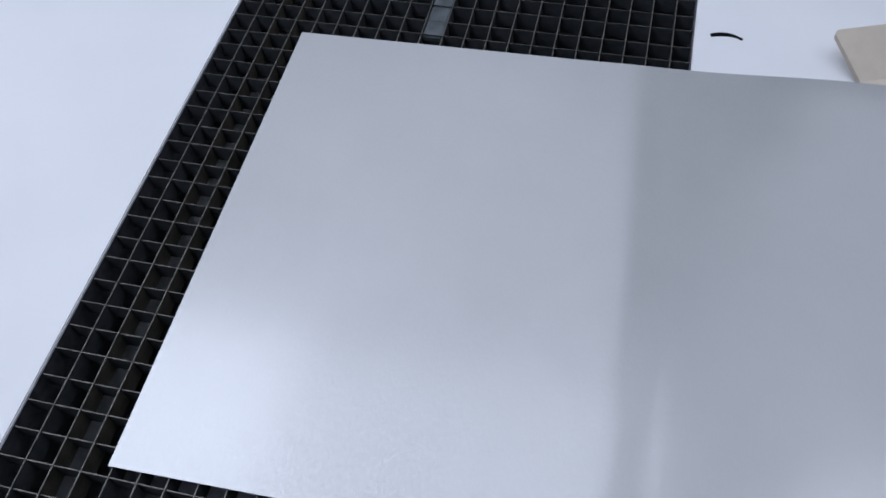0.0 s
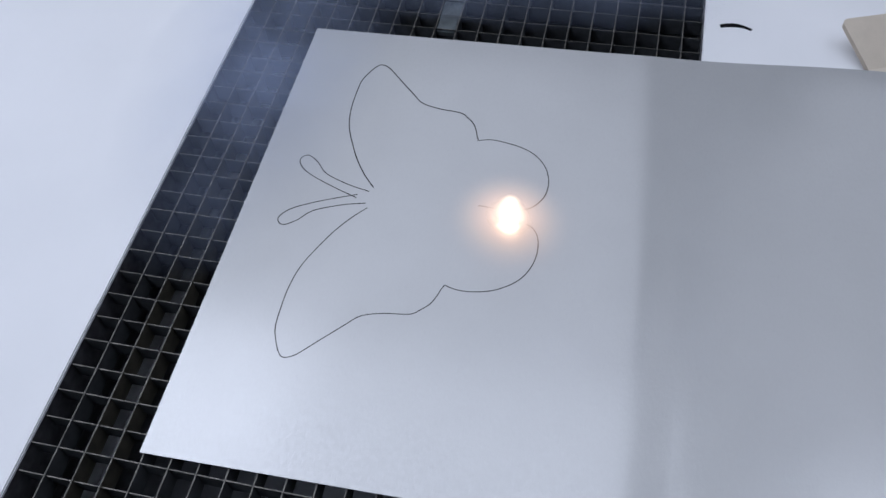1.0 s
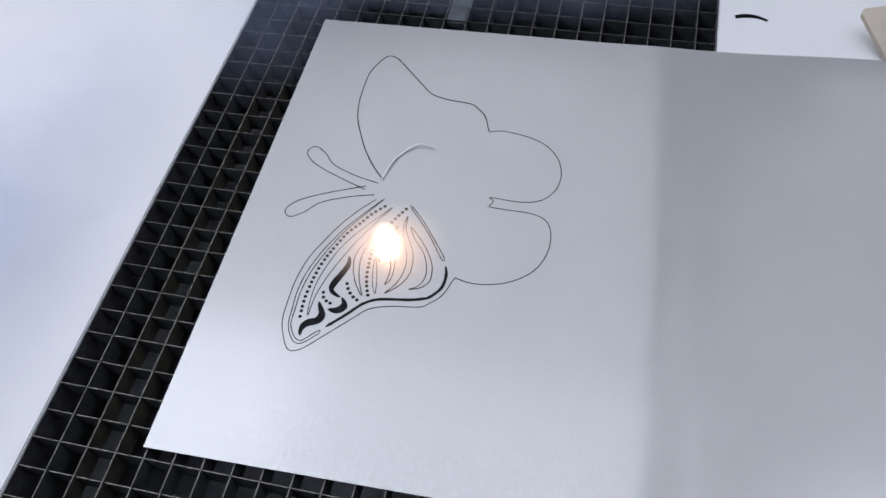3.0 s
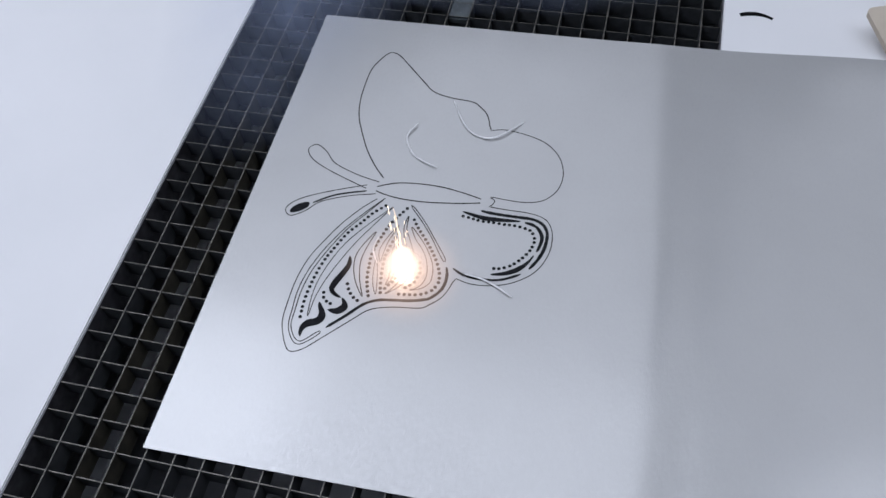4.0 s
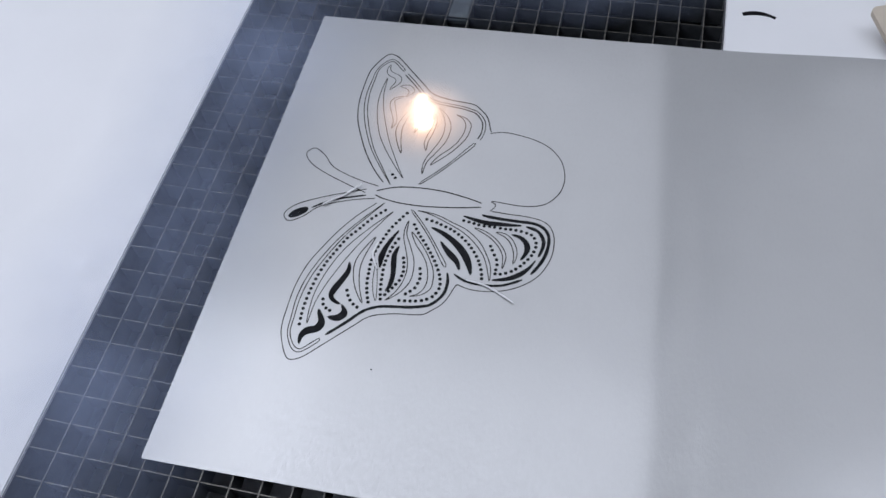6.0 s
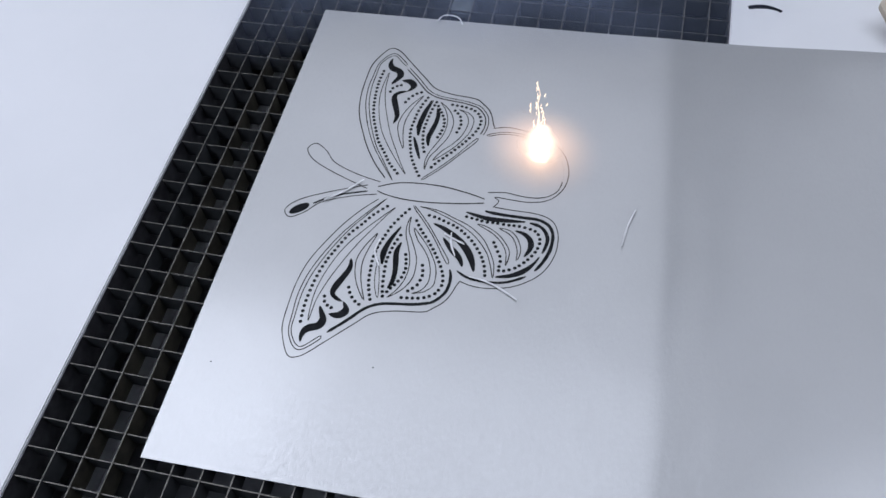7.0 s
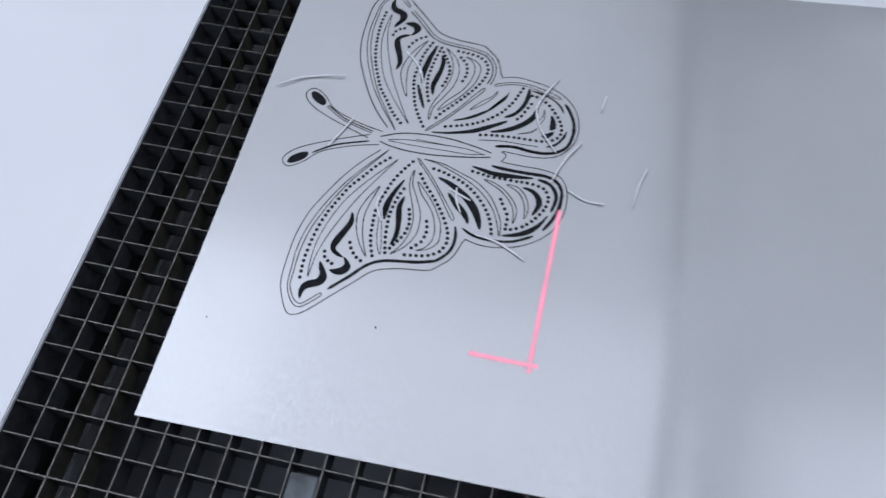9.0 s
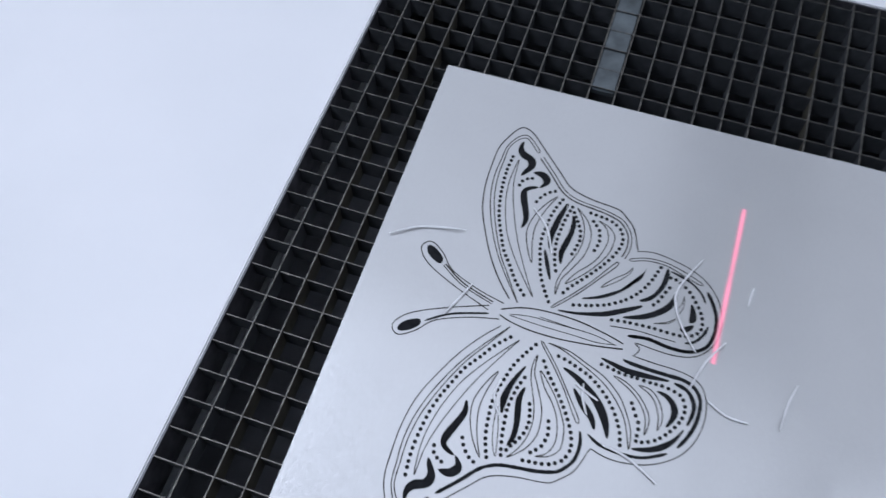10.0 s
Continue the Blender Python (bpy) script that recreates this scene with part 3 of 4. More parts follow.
    cut_line([(13.37, 0.86), (13.74, 0.84), (14.05, 0.59), (14.26, 0.17), (14.28, -0.17), (14.20, -0.39), (14.17, 0.00), (13.99, 0.43), (13.74, 0.69)], 0.036, 4.42, 4.48, True)
    cut_line([(8.53, 1.98), (9.05, 2.21), (9.54, 2.33), (10.26, 2.39), (11.06, 2.37), (11.81, 2.25), (12.27, 2.15), (12.59, 2.06)], 0.048, 3.8, 3.86)
    cut_line([(8.54, 1.78), (8.90, 1.66), (9.59, 1.56), (10.46, 1.56), (11.23, 1.64), (11.93, 1.74), (12.61, 1.88)], 0.048, 3.88, 3.94)
    cut_line([(8.84, 1.90), (9.47, 2.03), (10.12, 2.05), (10.70, 2.06), (11.13, 2.07)], 0.027, 8.12, 8.18)
    cut_line([(8.85, 1.86), (9.88, 1.83), (10.97, 1.84), (11.76, 1.84), (12.38, 1.95)], 0.027, 8.18, 8.28)
    cut_line([(9.81, 2.12), (10.84, 2.08), (11.71, 2.06), (12.31, 1.94)], 0.027, 8.24, 8.3)
    ant_low = [(8.56, 1.62), (7.62, 1.37), (6.60, 0.92), (6.11, 0.38), (5.64, 0.07), (5.37, 0.23), (5.38, 0.51), (5.81, 0.95), (6.81, 1.46), (8.12, 1.99)]
    cut_line(ant_low, 0.036, .62, .7)
    cut_line(mirrored(ant_low), 0.036, .53, .61)
    ant_bar = [(6.29, 0.80), (7.05, 1.31), (8.19, 1.71)]
    cut_line(ant_bar, .07, 3.75, 3.78)
    cut_slot(mirrored(ant_bar), .085, 7.42, 7.46)
    ant_bulb = [(5.54, 0.27), (5.63, 0.51), (5.89, 0.71), (6.13, 0.78), (6.15, 0.60), (5.93, 0.37), (5.68, 0.24)]
    cut_shape(ant_bulb, 3.72)
    cut_shape(mirrored(ant_bulb), 7.47)
    cut_shape([(10.95, 3.21), (11.52, 3.42), (12.05, 3.82), (12.48, 4.37), (12.70, 5.00), (12.67, 4.57), (12.37, 4.15), (11.84, 3.73), (11.37, 3.41)], 7.68)
    cut_line([(11.43, 3.79), (11.73, 4.21), (12.12, 4.57), (12.27, 4.85), (12.23, 4.61), (11.89, 4.17)], 0.032, 7.64, 7.66, True)
    cut_dots([(10.72, 2.88), (11.27, 3.04), (11.80, 3.26), (12.27, 3.58), (12.65, 3.98), (12.93, 4.48), (13.07, 4.89), (13.16, 5.15)], .2, 8.04, 8.12)
    cut_shape([(12.74, 3.72), (13.10, 4.04), (13.31, 4.52), (13.39, 5.18), (13.48, 4.84), (13.36, 4.31), (13.06, 3.85)], 7.82)
    cut_shape([(10.30, 2.54), (10.93, 2.66), (11.65, 2.91), (12.20, 3.21), (12.86, 3.56), (12.57, 3.29), (11.89, 2.87), (11.31, 2.69), (10.79, 2.58)], 8.1)
    cut_shape([(12.37, 2.97), (12.89, 3.22), (13.36, 3.55), (13.67, 3.92), (13.85, 4.38), (13.83, 3.89), (13.53, 3.48), (12.99, 3.12)], 7.94)
    cut_dots([(12.04, 2.76), (12.45, 2.83), (12.90, 2.87), (13.35, 2.90), (13.81, 2.90), (14.26, 2.92), (14.61, 3.04), (14.83, 3.27), (14.85, 3.58), (14.73, 3.93), (14.48, 4.28), (14.24, 4.56), (13.97, 4.74), (13.75, 4.85), (13.55, 4.87)], .2, 7.2, 7.42)
    cut_dots([(13.59, 4.50), (13.46, 4.21), (13.33, 3.89), (13.21, 3.72)], .2, 7.98, 8.02)
    cut_line([(12.05, 2.54), (12.87, 2.65), (13.63, 2.65), (14.16, 2.66)], 0.032, 7.16, 7.2)
    hind_bold = [(12.66, 2.38), (13.29, 2.48), (13.91, 2.41), (14.44, 2.42), (14.86, 2.56), (15.17, 2.87), (15.29, 3.42), (15.24, 3.92), (15.04, 4.38), (14.80, 4.73)]
    cut_line(hind_bold, .036, 6.88, 7.02)
    cut_line(hind_bold, .125, 7.13, 7.26)
    cut_shape([(13.50, 5.11), (13.99, 5.02), (14.42, 4.80), (14.71, 4.54), (14.81, 4.30), (14.62, 4.60), (14.25, 4.88), (13.84, 5.01)], 7.28)
    cut_line([(15.05, 3.51), (14.96, 3.19), (14.73, 2.85), (14.45, 2.71)], .1, 7.3, 7.33)
    cut_shape([(14.40, 4.12), (14.56, 3.87), (14.62, 3.58), (14.45, 3.48), (14.42, 3.82)], 7.6)
    cut_shape([(14.21, 3.15), (14.41, 3.30), (14.60, 3.40), (14.51, 3.20), (14.34, 3.08)], 7.62)
    cut_line([(12.13, 5.15), (12.66, 5.35), (13.29, 5.38), (13.95, 5.23), (14.58, 4.99), (14.52, 4.91), (13.90, 5.10), (13.31, 5.27), (12.68, 5.25), (12.16, 5.07)], 0.032, 6.78, 6.9, True)
    cut_line([(13.97, 3.76), (14.10, 4.07), (14.11, 4.34), (14.16, 4.00), (14.07, 3.66)], 0.027, 8.03, 8.05, True)
    cut_line([(13.35, 3.07), (13.74, 3.24), (14.00, 3.46), (13.82, 3.23)], 0.027, 8.05, 8.07, True)
    cut_line([(12.27, 5.49), (12.76, 5.62), (13.32, 5.58), (14.07, 5.41), (14.68, 5.11), (15.16, 4.60), (15.39, 4.06), (15.46, 3.56), (15.37, 3.02), (15.08, 2.55), (14.69, 2.29), (14.11, 2.18), (13.51, 2.19), (13.04, 2.22), (12.94, 2.19)][::-1], 0.036, .16, .31)
    dots1 = [(9.11, 1.14), (8.71, 0.70), (8.38, 0.18), (8.04, -0.32), (7.80, -0.89), (7.59, -1.44), (7.46, -1.95), (7.38, -2.48), (7.34, -3.02), (7.34, -3.55), (7.40, -4.09)]
    cut_dots(dots1[:6], .2, 2.36, 2.52)
    cut_dots(dots1[5:][::-1], .2, 2.44, 2.62)
    cut_dots(mirrored(dots1), .2, 6.0, 6.2)
    cut_line(fillA, .035, 2.12, 2.18, True)
    cut_line(fillB, .035, 2.18, 2.24, True)
    cut_line(mirrored(fillB), .035, 5.94, 6.0, True)


# ---------------------------------------------------------------- loose things
def build_board():
    """Thick grey board beside the bed, its far end under the card."""
    c, w = np.array((26.62, 14.52)), math.radians(-71.2)
    along, across = np.array((math.cos(w), math.sin(w))), np.array((-math.sin(w), math.cos(w)))
    r, pts = 0.28, []
    for ox, oy, a0, side in ((r, r, 180, ()), (r, 9 - r, 90, ((k * 0.5, 9) for k in range(1, 9))), (5.2 - r, 9 - r, 0, ()), (5.2 - r, r, -90, ((4.5 - k * 0.5, 0) for k in range(1, 9)))):
        for k in range(6):
            a = math.radians(a0 - 18 * k + 90)
            pts.append((ox + r * math.cos(a), oy + r * math.sin(a)))
        pts.extend(side)
    flat = [tuple(c + along * p[0] + across * p[1]) for p in pts]
    bm = prism(flat, PANEL_Z, PANEL_Z + 0.0024, (0, 0))
    # the free end curls up off the panel
    for v in bm.verts:
        a = (v.co.x / CELL - c[0]) * along[0] + (v.co.y / CELL - c[1]) * along[1]
        rise = 0.0100 * max(0.0, 1 - a / 3.0)
        v.co += Vector((-0.32 * rise, -1.05 * rise, rise))
    ob = mesh_object("board_piece", bm, M_BOARD)
    return tagged(ob, "beige grey board offcut with rounded corners, its end curling up", "board")


def build_mark():
    arc = [(21.58, 13.82), (21.9, 13.93), (22.3, 13.96), (22.65, 13.88), (22.93, 13.74)]
    pts = spline(arc, 0.08)
    w = [0.15 + 0.10 * math.sin(math.pi * min(1, (i + 3) / len(pts))) for i in range(len(pts))]
    ob = mesh_object("ink_mark", ribbon(pts, w, PANEL_Z, PANEL_Z + 0.0001, (0, 0)), M_INK)
    return tagged(ob, "short curved black stroke on the white top", "mark")


SLIVERS = (
    ([(4.08, 3.45), (5.10, 4.08), (6.53, 4.39)], 8.75),
    ([(7.36, 2.51), (6.81, 1.18)], 7.42),
    ([(14.42, 5.84), (13.86, 4.54), (13.92, 3.85), (14.24, 3.22), (14.82, 2.49)], 8.25),
    ([(18.03, 2.39), (17.83, 1.65), (17.72, 0.77)], 6.75),
    ([(15.49, 1.01), (16.12, 0.73), (16.77, 0.69)], 8.05),
    ([(12.73, -1.38), (13.55, -1.50), (14.51, -1.99)], 3.95),
    ([(8.49, 6.00), (9.13, 5.38), (9.54, 4.48)], 8.2),
    ([(16.21, 5.33), (16.17, 4.98), (16.14, 4.61)], 7.3),
    ([(8.66, 2.37), (8.94, 3.50), (9.63, 4.31), (10.39, 4.27)], 1.85),
    ([(9.36, 5.34), (9.07, 4.59), (9.58, 3.71), (10.62, 3.21)], 3.85),
    ([(10.50, 6.79), (11.40, 5.36), (12.50, 5.08), (13.52, 6.10)], 3.85),
    ([(6.70, 0.97), (7.30, 1.49), (7.94, 2.14)], 4.15),
    ([(15.66, 3.09), (15.19, 2.25), (14.86, 1.21)], 8.3),
    ([(9.49, -1.46), (9.18, -0.88), (9.25, -0.36)], 3.3),
    ([(11.48, 0.27), (11.85, 0.12), (12.27, -0.05)], 6.7),
    ([(11.72, 0.35), (11.80, -0.10), (12.05, -0.60)], 6.72),
    ([(8.75, 11.05), (8.94, 11.42), (9.32, 11.50), (9.66, 11.33), (9.85, 11.0)], 6.65),
    ([(8.05, 4.65), (8.95, 4.35), (9.45, 3.85), (9.50, 3.05)], 4.86),
)


def build_slivers():
    made = []
    for points, t in SLIVERS:
        pts = spline(points, 0.1)
        n = len(pts)
        o = pts[n // 2]
        w = [0.070 * (0.40 + 0.60 * math.sin(math.pi * (i + 0.6) / (n + 0.2))) for i in range(n)]
        bm = ribbon(pts, w, 0.0, 0.00018, o)
        for v in bm.verts:
            v.co.z += 0.0007 * abs(math.sin(v.co.x * 130 + v.co.y * 110))
        ob = tagged(mesh_object("card_sliver", bm, M_SLIVER), "thin curled white sliver cut from the card", "offcut", "slivers on the card")
        made.append((ob, o, t))
    return made


SPECKS = ((4.88, -6.11, 4.3), (10.33, -5.31, 4.9), (10.34, -5.33, 7.9))


def build_specks():
    made = []
    for x, y, t in SPECKS:
        ob = mesh_object("ash_speck", lump(bmesh.new(), (0, 0, 0.0002), 0.0003, 0.00025, 0.0002, x, 0.5, 1), M_HOLE_CHAR)
        made.append((tagged(ob, "tiny black speck of ash on the card", "ash", "ash specks"), x, y, t))
    return made


def lump(bm, at, sx, sy, sz, seed, rough=0.25, sub=3):
    r = bmesh.ops.create_icosphere(bm, subdivisions=sub, radius=1.0)
    for v in r["verts"]:
        k = 1 + rough * noise.noise(v.co * 1.7 + Vector((seed, seed * 2.3, 0)))
        v.co = Vector(at) + Vector((v.co.x * sx * k, v.co.y * sy * k, v.co.z * sz * k))
    return bm


def dome(radius, height):
    """A shallow open cap."""
    bm = bmesh.new()
    rings = [[bm.verts.new((radius * r / 8 * math.cos(a * math.pi / 14), radius * r / 8 * math.sin(a * math.pi / 14), height * (1 - (r / 8) ** 2) + 0.0002)) for a in range(28)] for r in range(1, 9)]
    hub = bm.verts.new((0, 0, height + 0.0002))
    for a in range(28):
        bm.faces.new((hub, rings[0][a], rings[0][(a + 1) % 28]))
        for p, q in zip(rings, rings[1:]):
            bm.faces.new((p[a], q[a], q[(a + 1) % 28], p[(a + 1) % 28]))
    return bm


def build_flash():
    fl = tagged(new("burn_flash"), "white-hot burning spot with a soft orange flame", "fire")
    part("core", lump(bmesh.new(), (0, 0, 0.0015), 0.0032, 0.0024, 0.0012, 2.0, 0.6), M_CORE, fl, "white-hot glowing core")
    for z, x, y, size in ((0.0022, 0.0, 0.0, 1.0), (0.0050, 0.0006, 0.0004, 0.82), (0.0080, -0.0004, 0.0010, 0.62), (0.0110, 0.0003, 0.0013, 0.46)):
        layer = part("flame", dome(0.0095, 0.0012), M_TONGUE, fl, "soft pale orange flame")
        layer.location, layer.scale = (x, y, z), (size, size * 0.85, size)
    # added cap that paints the burn's halo over the card
    part("glow", dome(0.026, 0.0046), M_BURN_HALO, fl, "added sheet that paints the soft orange halo around the burn")
    return fl


def build_jet(height, seed, n, sparks):
    jet = tagged(new("spark_jet"), "upright jet of thin white and orange sparks", "sparks")
    rnd = random.Random(seed)
    for k in range(n):
        h = height * (1 if k == 0 else rnd.uniform(0.45, 0.85))
        r = (0.0013 if n > 1 else 0.0004) if k == 0 else rnd.uniform(0.0003, 0.0005)
        bm = bmesh.new()
        ox, oy = (0, 0) if k == 0 else (rnd.uniform(-0.004, 0.004), rnd.uniform(-0.003, 0.003))
        lean = (0, 0) if k == 0 else (rnd.uniform(-0.05, 0.05), rnd.uniform(-0.05, 0.05))
        rings = []
        for s in range(13):
            u = s / 12
            w = r * (1 - u) ** 0.7 * (1 + 0.3 * math.sin(7 * u + seed + k)) + 0.00008
            cx, cy = ox + lean[0] * h * u + 0.0006 * u * math.sin(17 * u + k), oy + lean[1] * h * u
            rings.append([bm.verts.new((cx + w * math.cos(a * math.pi / 3), cy + w * math.sin(a * math.pi / 3), h * u)) for a in range(6)])
        for a, b in zip(rings, rings[1:]):
            for q in range(6):
                bm.faces.new((a[q], a[(q + 1) % 6], b[(q + 1) % 6], b[q]))
        bm.faces.new(rings[-1])
        part("streak", bm, M_STREAK, jet)
    for k in range(sparks):
        bm = bmesh.new()
        z = height * rnd.uniform(0.3, 1.08)
        lump(bm, (rnd.uniform(-0.0035, 0.0035), rnd.uniform(-0.003, 0.003), z), 0.00012, 0.00012, rnd.uniform(0.0007, 0.0022), k, 0.9, 2)
        for v in bm.verts:
            v.co.x += 0.0003 * math.sin(v.co.z * 2600 + k)
        part("spark", bm, M_SPARK, jet)
    base = part("flame", dome(0.0095, 0.0012), M_TONGUE, jet, "soft glow at the foot of the sparks")
    base.location, base.scale = (0, 0, 0.001), (0.55, 0.5, 0.55)
    return jet


def build_flare():
    fl = tagged(new("fire_ball"), "short-lived ball of orange flame over the card", "fire")
    for k, (x, y, z, r) in enumerate(((0, 0, 0.002, 0.0044), (0.001, 0.001, 0.009, 0.0056), (0.002, 0, -0.005, 0.0030), (0.0, 0, -0.010, 0.0016), (-0.001, 0, -0.0145, 0.0007))):
        part("flame", lump(bmesh.new(), (x, y, z), r, r, r * 1.1, 3.0 + k, 0.45), M_BALL, fl)
    # added cap painting the flame's orange halo
    part("glow", dome(0.075, 0.004), M_HALO, fl, "added sheet that paints the wide orange halo of the flame")
    return fl


def build_puff(seed):
    """Thin layered wisps of smoke."""
    rnd = random.Random(seed)
    bm = bmesh.new()
    ph, n = rnd.uniform(0, 9), 26
    g = [[bm.verts.new(((i / n - 0.5) * 0.16, (j / n - 0.5) * 0.26, 0.006 * noise.noise(Vector((i * 0.35 + ph, j * 0.35, seed))))) for i in range(n + 1)] for j in range(n + 1)]
    for j in range(n):
        for i in range(n):
            if math.hypot((i + 0.5) / n - 0.5, (j + 0.5) / n - 0.5) < 0.5:
                bm.faces.new((g[j][i], g[j][i + 1], g[j + 1][i + 1], g[j + 1][i]))
    bmesh.ops.delete(bm, geom=[v for v in bm.verts if not v.link_faces], context="VERTS")
    ob = mesh_object("smoke_puff", bm, M_SMOKE)
    for f in ob.data.polygons:
        f.use_smooth = True
    return tagged(ob, "thin drifting bluish smoke over the grid bed", "smoke", "smoke puffs", "stuff")


def build_pointer(length, upright):
    s = length * CELL / 2
    w = 0.0016
    bm = box(-w, w, -s, s, 0, 0.00005) if upright else box(-s, s, -w, w, 0, 0.00005)
    ob = mesh_object("pointer_line", bm, M_POINT_Y if upright else M_POINT_X)
    return tagged(ob, "pink line of laser pointer light on the card", "light line", "pointer lines")


# ---------------------------------------------------------------- movement
FLASH_ROWS = [
    (0.20, 13.77, 2.19), (0.30, 12.32, 5.65), (0.40, 7.12, 8.65), (0.50, 8.53, 2.24), (0.60, 7.79, 1.91),
    (0.70, 8.09, 1.29), (0.80, 7.04, -4.69), (0.90, 12.33, -2.11), (1.00, 14.24, 1.62), (1.10, 10.72, 0.72),
    (1.20, 11.38, -2.59), (1.30, 11.06, -2.49), (1.40, 7.21, -1.82), (1.50, 7.37, -1.50), (1.60, 7.93, -1.73),
    (1.70, 7.90, -2.36), (1.80, 11.60, -1.67), (1.90, 9.14, -2.48), (2.00, 9.67, -1.21), (2.10, 9.86, -2.03),
    (2.20, 10.41, -1.29), (2.30, 8.32, -3.29), (2.40, 8.33, -0.25), (2.50, 7.40, -2.28), (2.60, 9.56, 1.00),
    (2.70, 9.75, -0.49), 
    (3.80, 11.05, 2.36), (3.90, 12.08, 1.55), (4.00, 10.53, -1.66), (4.10, 9.97, -1.90),
    (4.20, 12.55, 0.71), (4.30, 12.02, -0.11), (4.40, 13.99, 0.05), (4.50, 13.04, -0.34), (4.60, 12.92, -0.73),
    (4.70, 13.51, -0.77), (4.80, 10.57, 3.11), (4.90, 11.87, 5.86), (5.00, 6.91, 5.90), (5.10, 6.95, 6.33),
    (5.20, 7.68, 4.49), (5.30, 7.58, 6.84), (5.40, 8.30, 5.78), (5.50, 10.65, 3.66), (5.60, 7.70, 7.85),
    (5.70, 9.11, 6.35), 
    (6.80, 14.03, 5.21), (6.90, 13.02, 2.04), (7.00, 14.21, 4.61), (7.10, 12.39, 2.53),
    (7.20, 14.62, 3.20), (7.30, 14.65, 3.33), (7.40, 7.52, 2.28), (7.50, 10.32, 4.98), (7.60, 14.27, 3.39),
    (7.70, 12.57, 4.30), (7.80, 11.07, 3.11), (7.90, 13.02, 3.98), (8.00, 13.02, 4.27), (8.10, 10.88, 3.14),
    (8.20, 11.94, 1.87), (8.30, 11.99, 1.96),
]
JET_A = [(2.4, 8.04, 0.26), (2.5, 7.06, -1.90), (2.6, 9.47, 1.25), (2.7, 9.64, -0.18), (4.7, 10.62, 1.20), (5.0, 6.83, 6.07), (5.1, 6.84, 6.61), (7.2, 14.62, 3.54), (7.3, 14.57, 3.59), (7.5, 10.03, 5.77), (8.1, 10.73, 3.27)]
JET_B = [(0.5, 8.30, 2.71), (0.7, 7.58, 2.07), (1.1, 10.52, 1.08), (1.2, 11.09, -2.07), (1.3, 10.90, -2.12), (1.9, 8.77, -1.97), (2.4, 6.99, -3.37), (2.5, 7.58, -1.30), (4.0, 10.40, -1.11), (4.1, 10.00, -1.54), (4.5, 12.64, 0.63), (4.7, 13.30, -0.03), (5.0, 8.07, 8.08), (7.0, 14.06, 5.13), (7.2, 13.86, 3.36), (7.7, 12.58, 4.58), (8.0, 12.94, 4.71), (8.1, 11.79, 3.60)]
POINTER = {"bv": [(8.8, 10.32, 2.42), (9.1, 5.35, 2.92), (9.3, 5.20, 7.90), (9.4, 15.30, 7.18), (9.6, 15.28, -3.53)], "av": [(8.9, 15.32, 4.60), (9.0, 15.34, -2.80), (9.2, 5.24, 0.70), (9.5, 15.37, 1.59), (9.7, 5.22, -2.98), (9.8, 5.45, 4.88), (10.0, 15.42, 5.30)], "bh": [(9.0, 14.50, -5.54), (9.4, 13.71, 9.00), (9.7, 6.18, -5.54), (9.8, 6.00, 8.91)], "ah": [(9.1, 8.97, -5.43), (9.3, 8.10, 9.14), (9.9, 9.70, 9.11)]}
# smoke: each puff's places (second, x, y, height) in cells and metres
SMOKE = (
    ((0.0, -30, 26, 0.03), (0.45, 3, 9.5, 0.02), (1.0, 2.95, 8, 0.02), (1.5, 2.95, 6, 0.02), (2.5, 2.95, 5, 0.02), (2.8, 2.2, 1, 0.02), (3.3, -16, -4, 0.03), (10.0, -40, -6, 0.03)),
    ((0.0, -34, 0, 0.035), (1.1, -14, 2, 0.03), (1.45, 2.7, -3, 0.026), (2.0, 2.6, -2, 0.026), (2.5, 2.4, -3, 0.026), (2.9, -4, -8, 0.03), (3.5, -20, -9, 0.03), (10.0, -40, -8, 0.03)),
    ((0.0, -34, 24, 0.035), (1.6, -14, 20, 0.03), (2.4, 2.2, 18, 0.03), (3.7, 2.7, 13, 0.026), (4.2, 3.2, 12, 0.026), (4.8, 2.95, 8, 0.026), (5.2, 2.95, 7, 0.026), (5.7, 2.95, 7, 0.026), (6.3, 2.7, 9, 0.026), (6.8, -14, 10, 0.03), (10.0, -40, 14, 0.03)),
    ((0.0, -34, 2, 0.03), (4.3, -16, 0, 0.03), (4.7, 2.45, -2, 0.02), (5.2, 2.95, -4, 0.02), (5.7, 2.7, -5, 0.02), (6.1, 1.5, -7, 0.02), (6.6, -16, -7, 0.03), (6.9, -26, -7, 0.03), (10.0, -40, -6, 0.03)),
    ((0.0, -10, 46, 0.03), (6.5, -6, 38, 0.03), (6.9, 2.2, 20, 0.02), (7.5, 3.2, 15, 0.02), (8.0, 2.95, 14, 0.02), (8.4, -3, 14, 0.02), (8.8, -20, 16, 0.03), (10.0, -40, 20, 0.03)),
    ((0.0, 6, 20, 0.03), (0.3, 9, 14, 0.02), (0.5, 11, 12, 0.02), (1.0, 12, 15.5, 0.02), (1.5, 12, 13.2, 0.02), (2.0, 12, 15.5, 0.02), (3.2, 10, 15, 0.02), (4.5, 9, 15.5, 0.02), (5.0, 10, 13.2, 0.02), (5.5, 10, 15.2, 0.02), (7.0, 12, 12.8, 0.02), (7.6, 13, 12.5, 0.02), (8.3, 12, 28, 0.03), (10.0, 10, 50, 0.03)),
)
FLARE_AT = (13.50, 6.05)
HIDE = -0.25           # under the tray


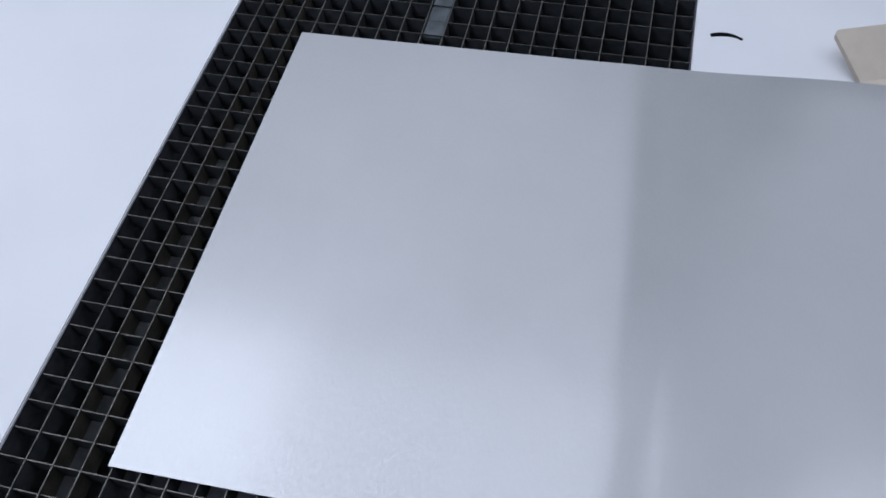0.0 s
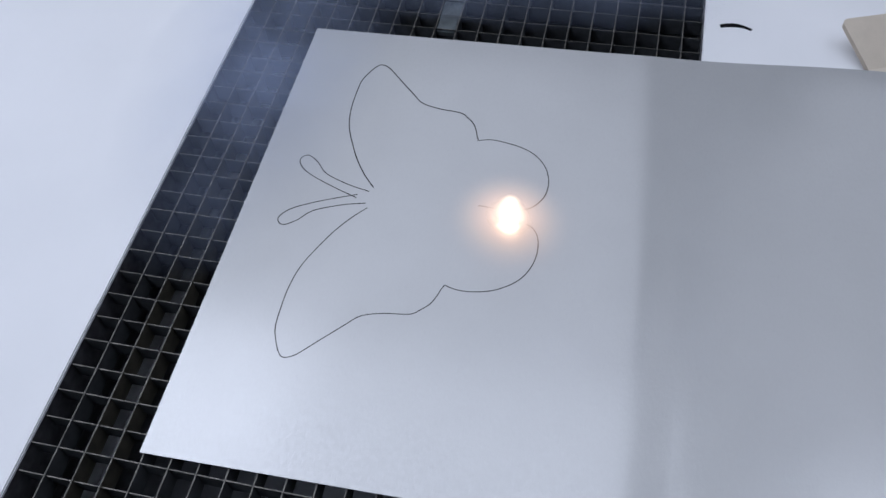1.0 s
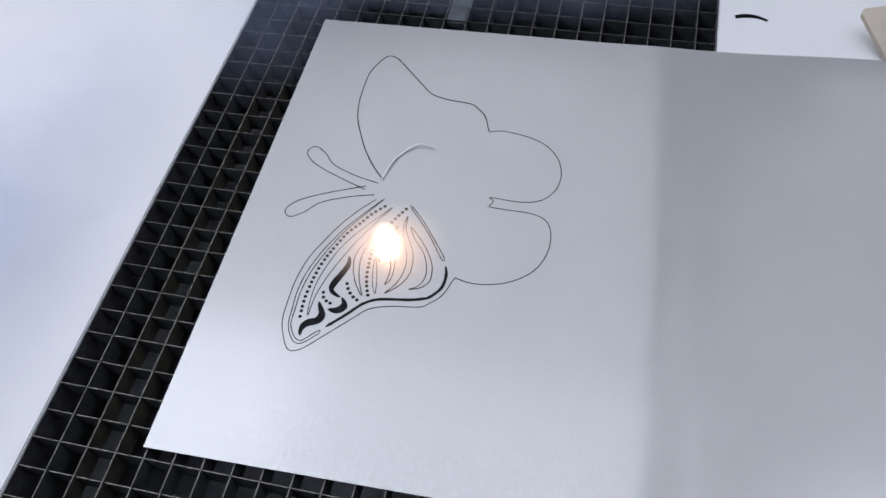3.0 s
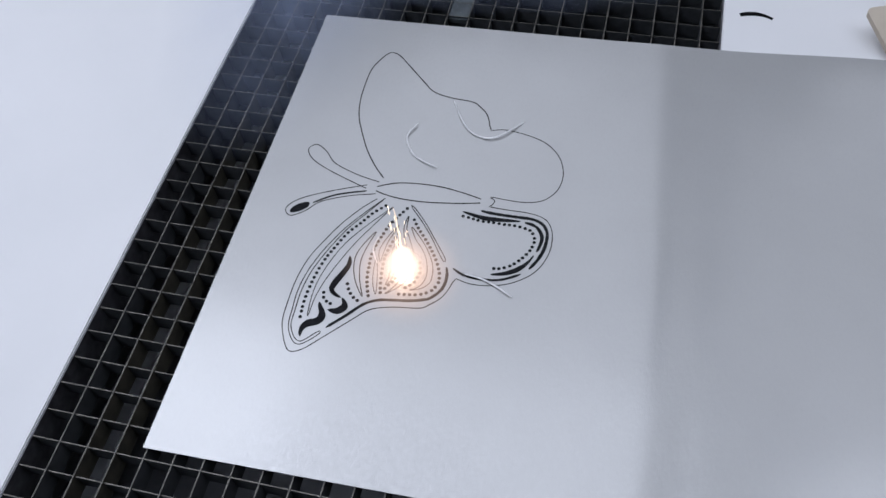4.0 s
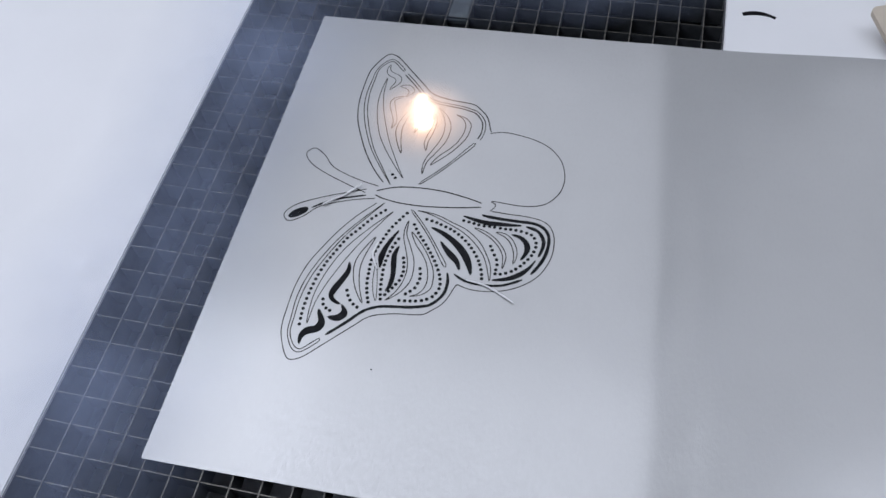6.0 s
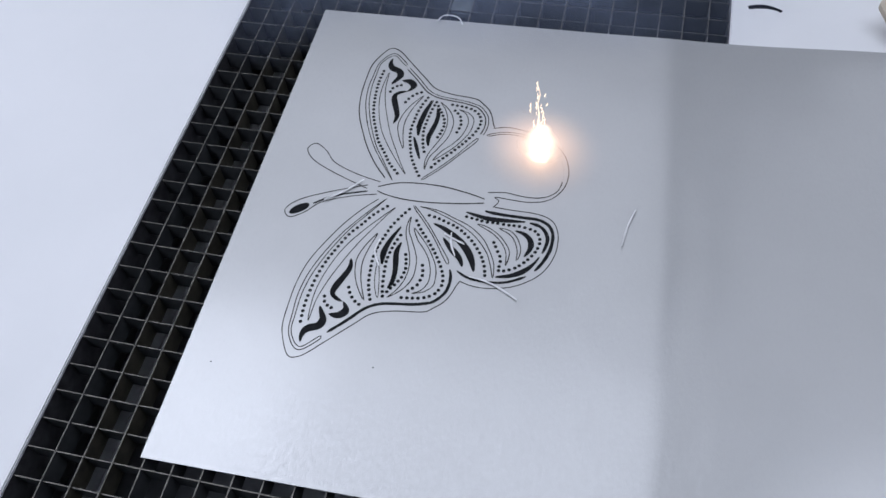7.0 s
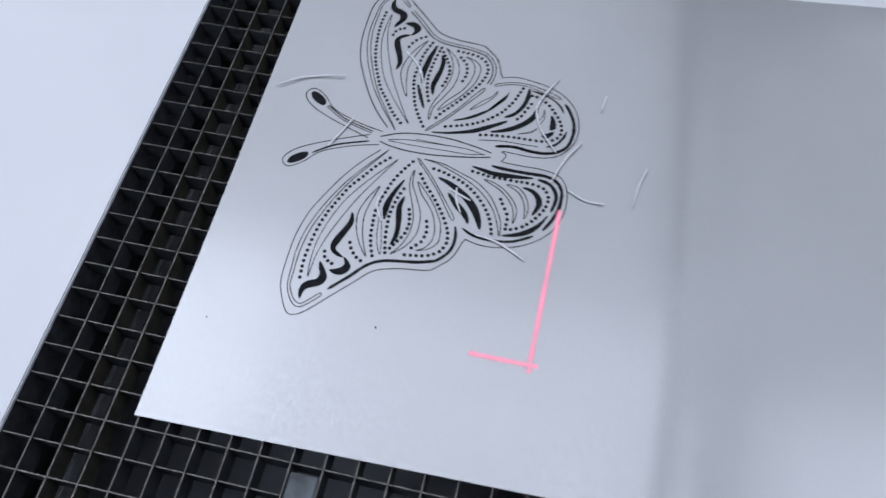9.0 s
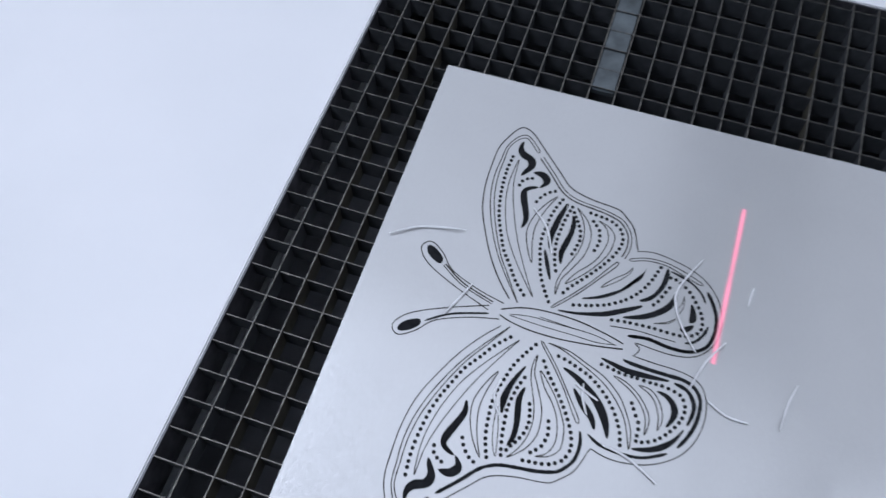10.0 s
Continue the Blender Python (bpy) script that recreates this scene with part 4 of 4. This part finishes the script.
def motions():
    for ob, o, t in CUTS:
        x, y = o[0] * CELL, o[1] * CELL
        lo, hi = pose(x, y, SUNK), pose(x, y, PROUD)
        walk(ob, [(0.0, lo), (t - 0.07, lo), (t, hi), (10.0, hi)])
    for ob, o, t in slivers:
        x, y = o[0] * CELL, o[1] * CELL
        rows = [(0.0, pose(x, y, HIDE)), (t - 0.1, pose(x, y, HIDE)), (t, pose(x, y, 0.0003 + card_lift(*o)))]
        gone = {1.85: 3.7, 3.85: 4.8, 4.15: 7.2, 4.86: 5.12, 6.65: 7.3}.get(t)
        if gone:
            rows += [(gone, pose(x, y, 0.0003 + card_lift(*o))), (gone + 0.1, pose(x, y, HIDE)), (10.0, pose(x, y, HIDE))]
        else:
            rows += [(10.0, pose(x, y, 0.0003 + card_lift(*o)))]
        walk(ob, rows)
    for ob, x, y, t in specks:
        lo, hi = pose(x * CELL, y * CELL, HIDE), pose(x * CELL, y * CELL, 0.0001)
        walk(ob, [(0.0, lo), (t - 0.1, lo), (t, hi), (10.0, hi)])
    spots = list(FLASH_ROWS)
    for k in [*range(28, 38), *range(58, 68)]:
        o = min(CUTS, key=lambda cut: abs(cut[2] - k / 10))[1]
        spots.append((k / 10, o[0], o[1]))
    spots.sort()
    a, b = spots[0], spots[-1]
    rows = [(0.0, pose(a[1] * CELL, a[2] * CELL, HIDE)), (a[0] - 0.08, pose(a[1] * CELL, a[2] * CELL, HIDE))]
    for t, x, y in spots:
        for d in (-1, 1):
            rows.append((t + d / 30, pose(x * CELL, y * CELL + d * 0.0003, 0.0006, 0, 0, 40 * math.sin(t * 23))))
    rows += [(b[0] + 0.1, pose(b[1] * CELL, b[2] * CELL, HIDE)), (10.0, pose(b[1] * CELL, b[2] * CELL, HIDE))]
    walk(flash, rows)
    up, down = pose(FLARE_AT[0] * CELL, FLARE_AT[1] * CELL, 2.5 * CELL), pose(FLARE_AT[0] * CELL, FLARE_AT[1] * CELL, -0.32)
    walk(fire_ball, [(0.0, down), (8.13, down), (8.17, up), (8.23, up), (8.27, down), (10.0, down)])
    for jet, seen in ((jet_tall, JET_A), (jet_low, JET_B)):
        rows, last = [(0.0, pose(seen[0][1] * CELL, seen[0][2] * CELL, -0.32))], -1
        for k, (t, x, y) in enumerate(seen):
            if t - last > 0.15:
                rows.append((t - 0.067, pose(x * CELL, y * CELL, -0.32)))
            rows.append((t - 0.034, pose(x * CELL, y * CELL, 0.001, 0, 0, 50 * math.sin(t * 31))))
            rows.append((t + 0.034, pose(x * CELL, y * CELL, 0.001, 0, 0, 50 * math.sin(t * 31))))
            if k + 1 == len(seen) or seen[k + 1][0] - t > 0.15:
                rows.append((t + 0.067, pose(x * CELL, y * CELL, -0.32)))
            last = t
        rows.append((10.0, pose(x * CELL, y * CELL, -0.32)))
        walk(jet, rows)
    for key, ob in pointers.items():
        seen = {round(t, 1): (x, y) for t, x, y in POINTER[key]}
        first = POINTER[key][0]
        rows, at = [(0.0, pose(first[1] * CELL, first[2] * CELL, SUNK))], first[1:]
        for k in range(87, 101):
            t = k / 10
            at = seen.get(t, at)
            for d in (-1, 1) if k < 100 else (-1, 0):
                rows.append((t + d / 30, pose(at[0] * CELL, at[1] * CELL, 0.0002 if t in seen else SUNK)))
        walk(ob, rows)
    for ob, places in zip(puffs, SMOKE):
        turn = 90 if ob == puffs[-1] else 0
        walk(ob, [(t, pose(x * CELL, y * CELL, z, 0, 0, turn)) for t, x, y, z in places])


# ---------------------------------------------------------------- build
build_room()
base = build_panels()
# bodies for the added lamps, all out of view
for lx, ly, lz, sx, sy, watts in LAMPS:
    lamp = tagged(new("added_light_panel"), "flat white light panel added out of view to shape the glare", "lamp", "ceiling lights")
    part("frame", box(lx - sx / 2 - 0.03, lx + sx / 2 + 0.03, ly - sy / 2 - 0.03, ly + sy / 2 + 0.03, lz + 0.012, lz + 0.04), M_PANEL, lamp)
    part("diffuser", box(lx - sx / 2, lx + sx / 2, ly - sy / 2, ly + sy / 2, lz + 0.005, lz + 0.012), M_DIFFUSER, lamp)
    if lz < 1.9:
        for dx in (-0.4, 0.4):
            for dy in (-0.4, 0.4):
                part("hanger", box(lx + dx * sx - 0.004, lx + dx * sx + 0.004, ly + dy * sy - 0.004, ly + dy * sy + 0.004, lz + 0.04, 2.0), M_LIP, lamp)
build_board()
build_mark()
build_cuts()
slivers = build_slivers()
specks = build_specks()
flash = build_flash()
fire_ball = build_flare()
jet_tall, jet_low = build_jet(0.062, 3, 3, 10), build_jet(0.030, 8, 1, 18)
pointers = {"av": build_pointer(6.0, True), "ah": build_pointer(7.0, False), "bv": build_pointer(2.2, True), "bh": build_pointer(2.2, False)}
puffs = [build_puff(20 + k) for k in range(len(SMOKE))]
build_grid()
motions()
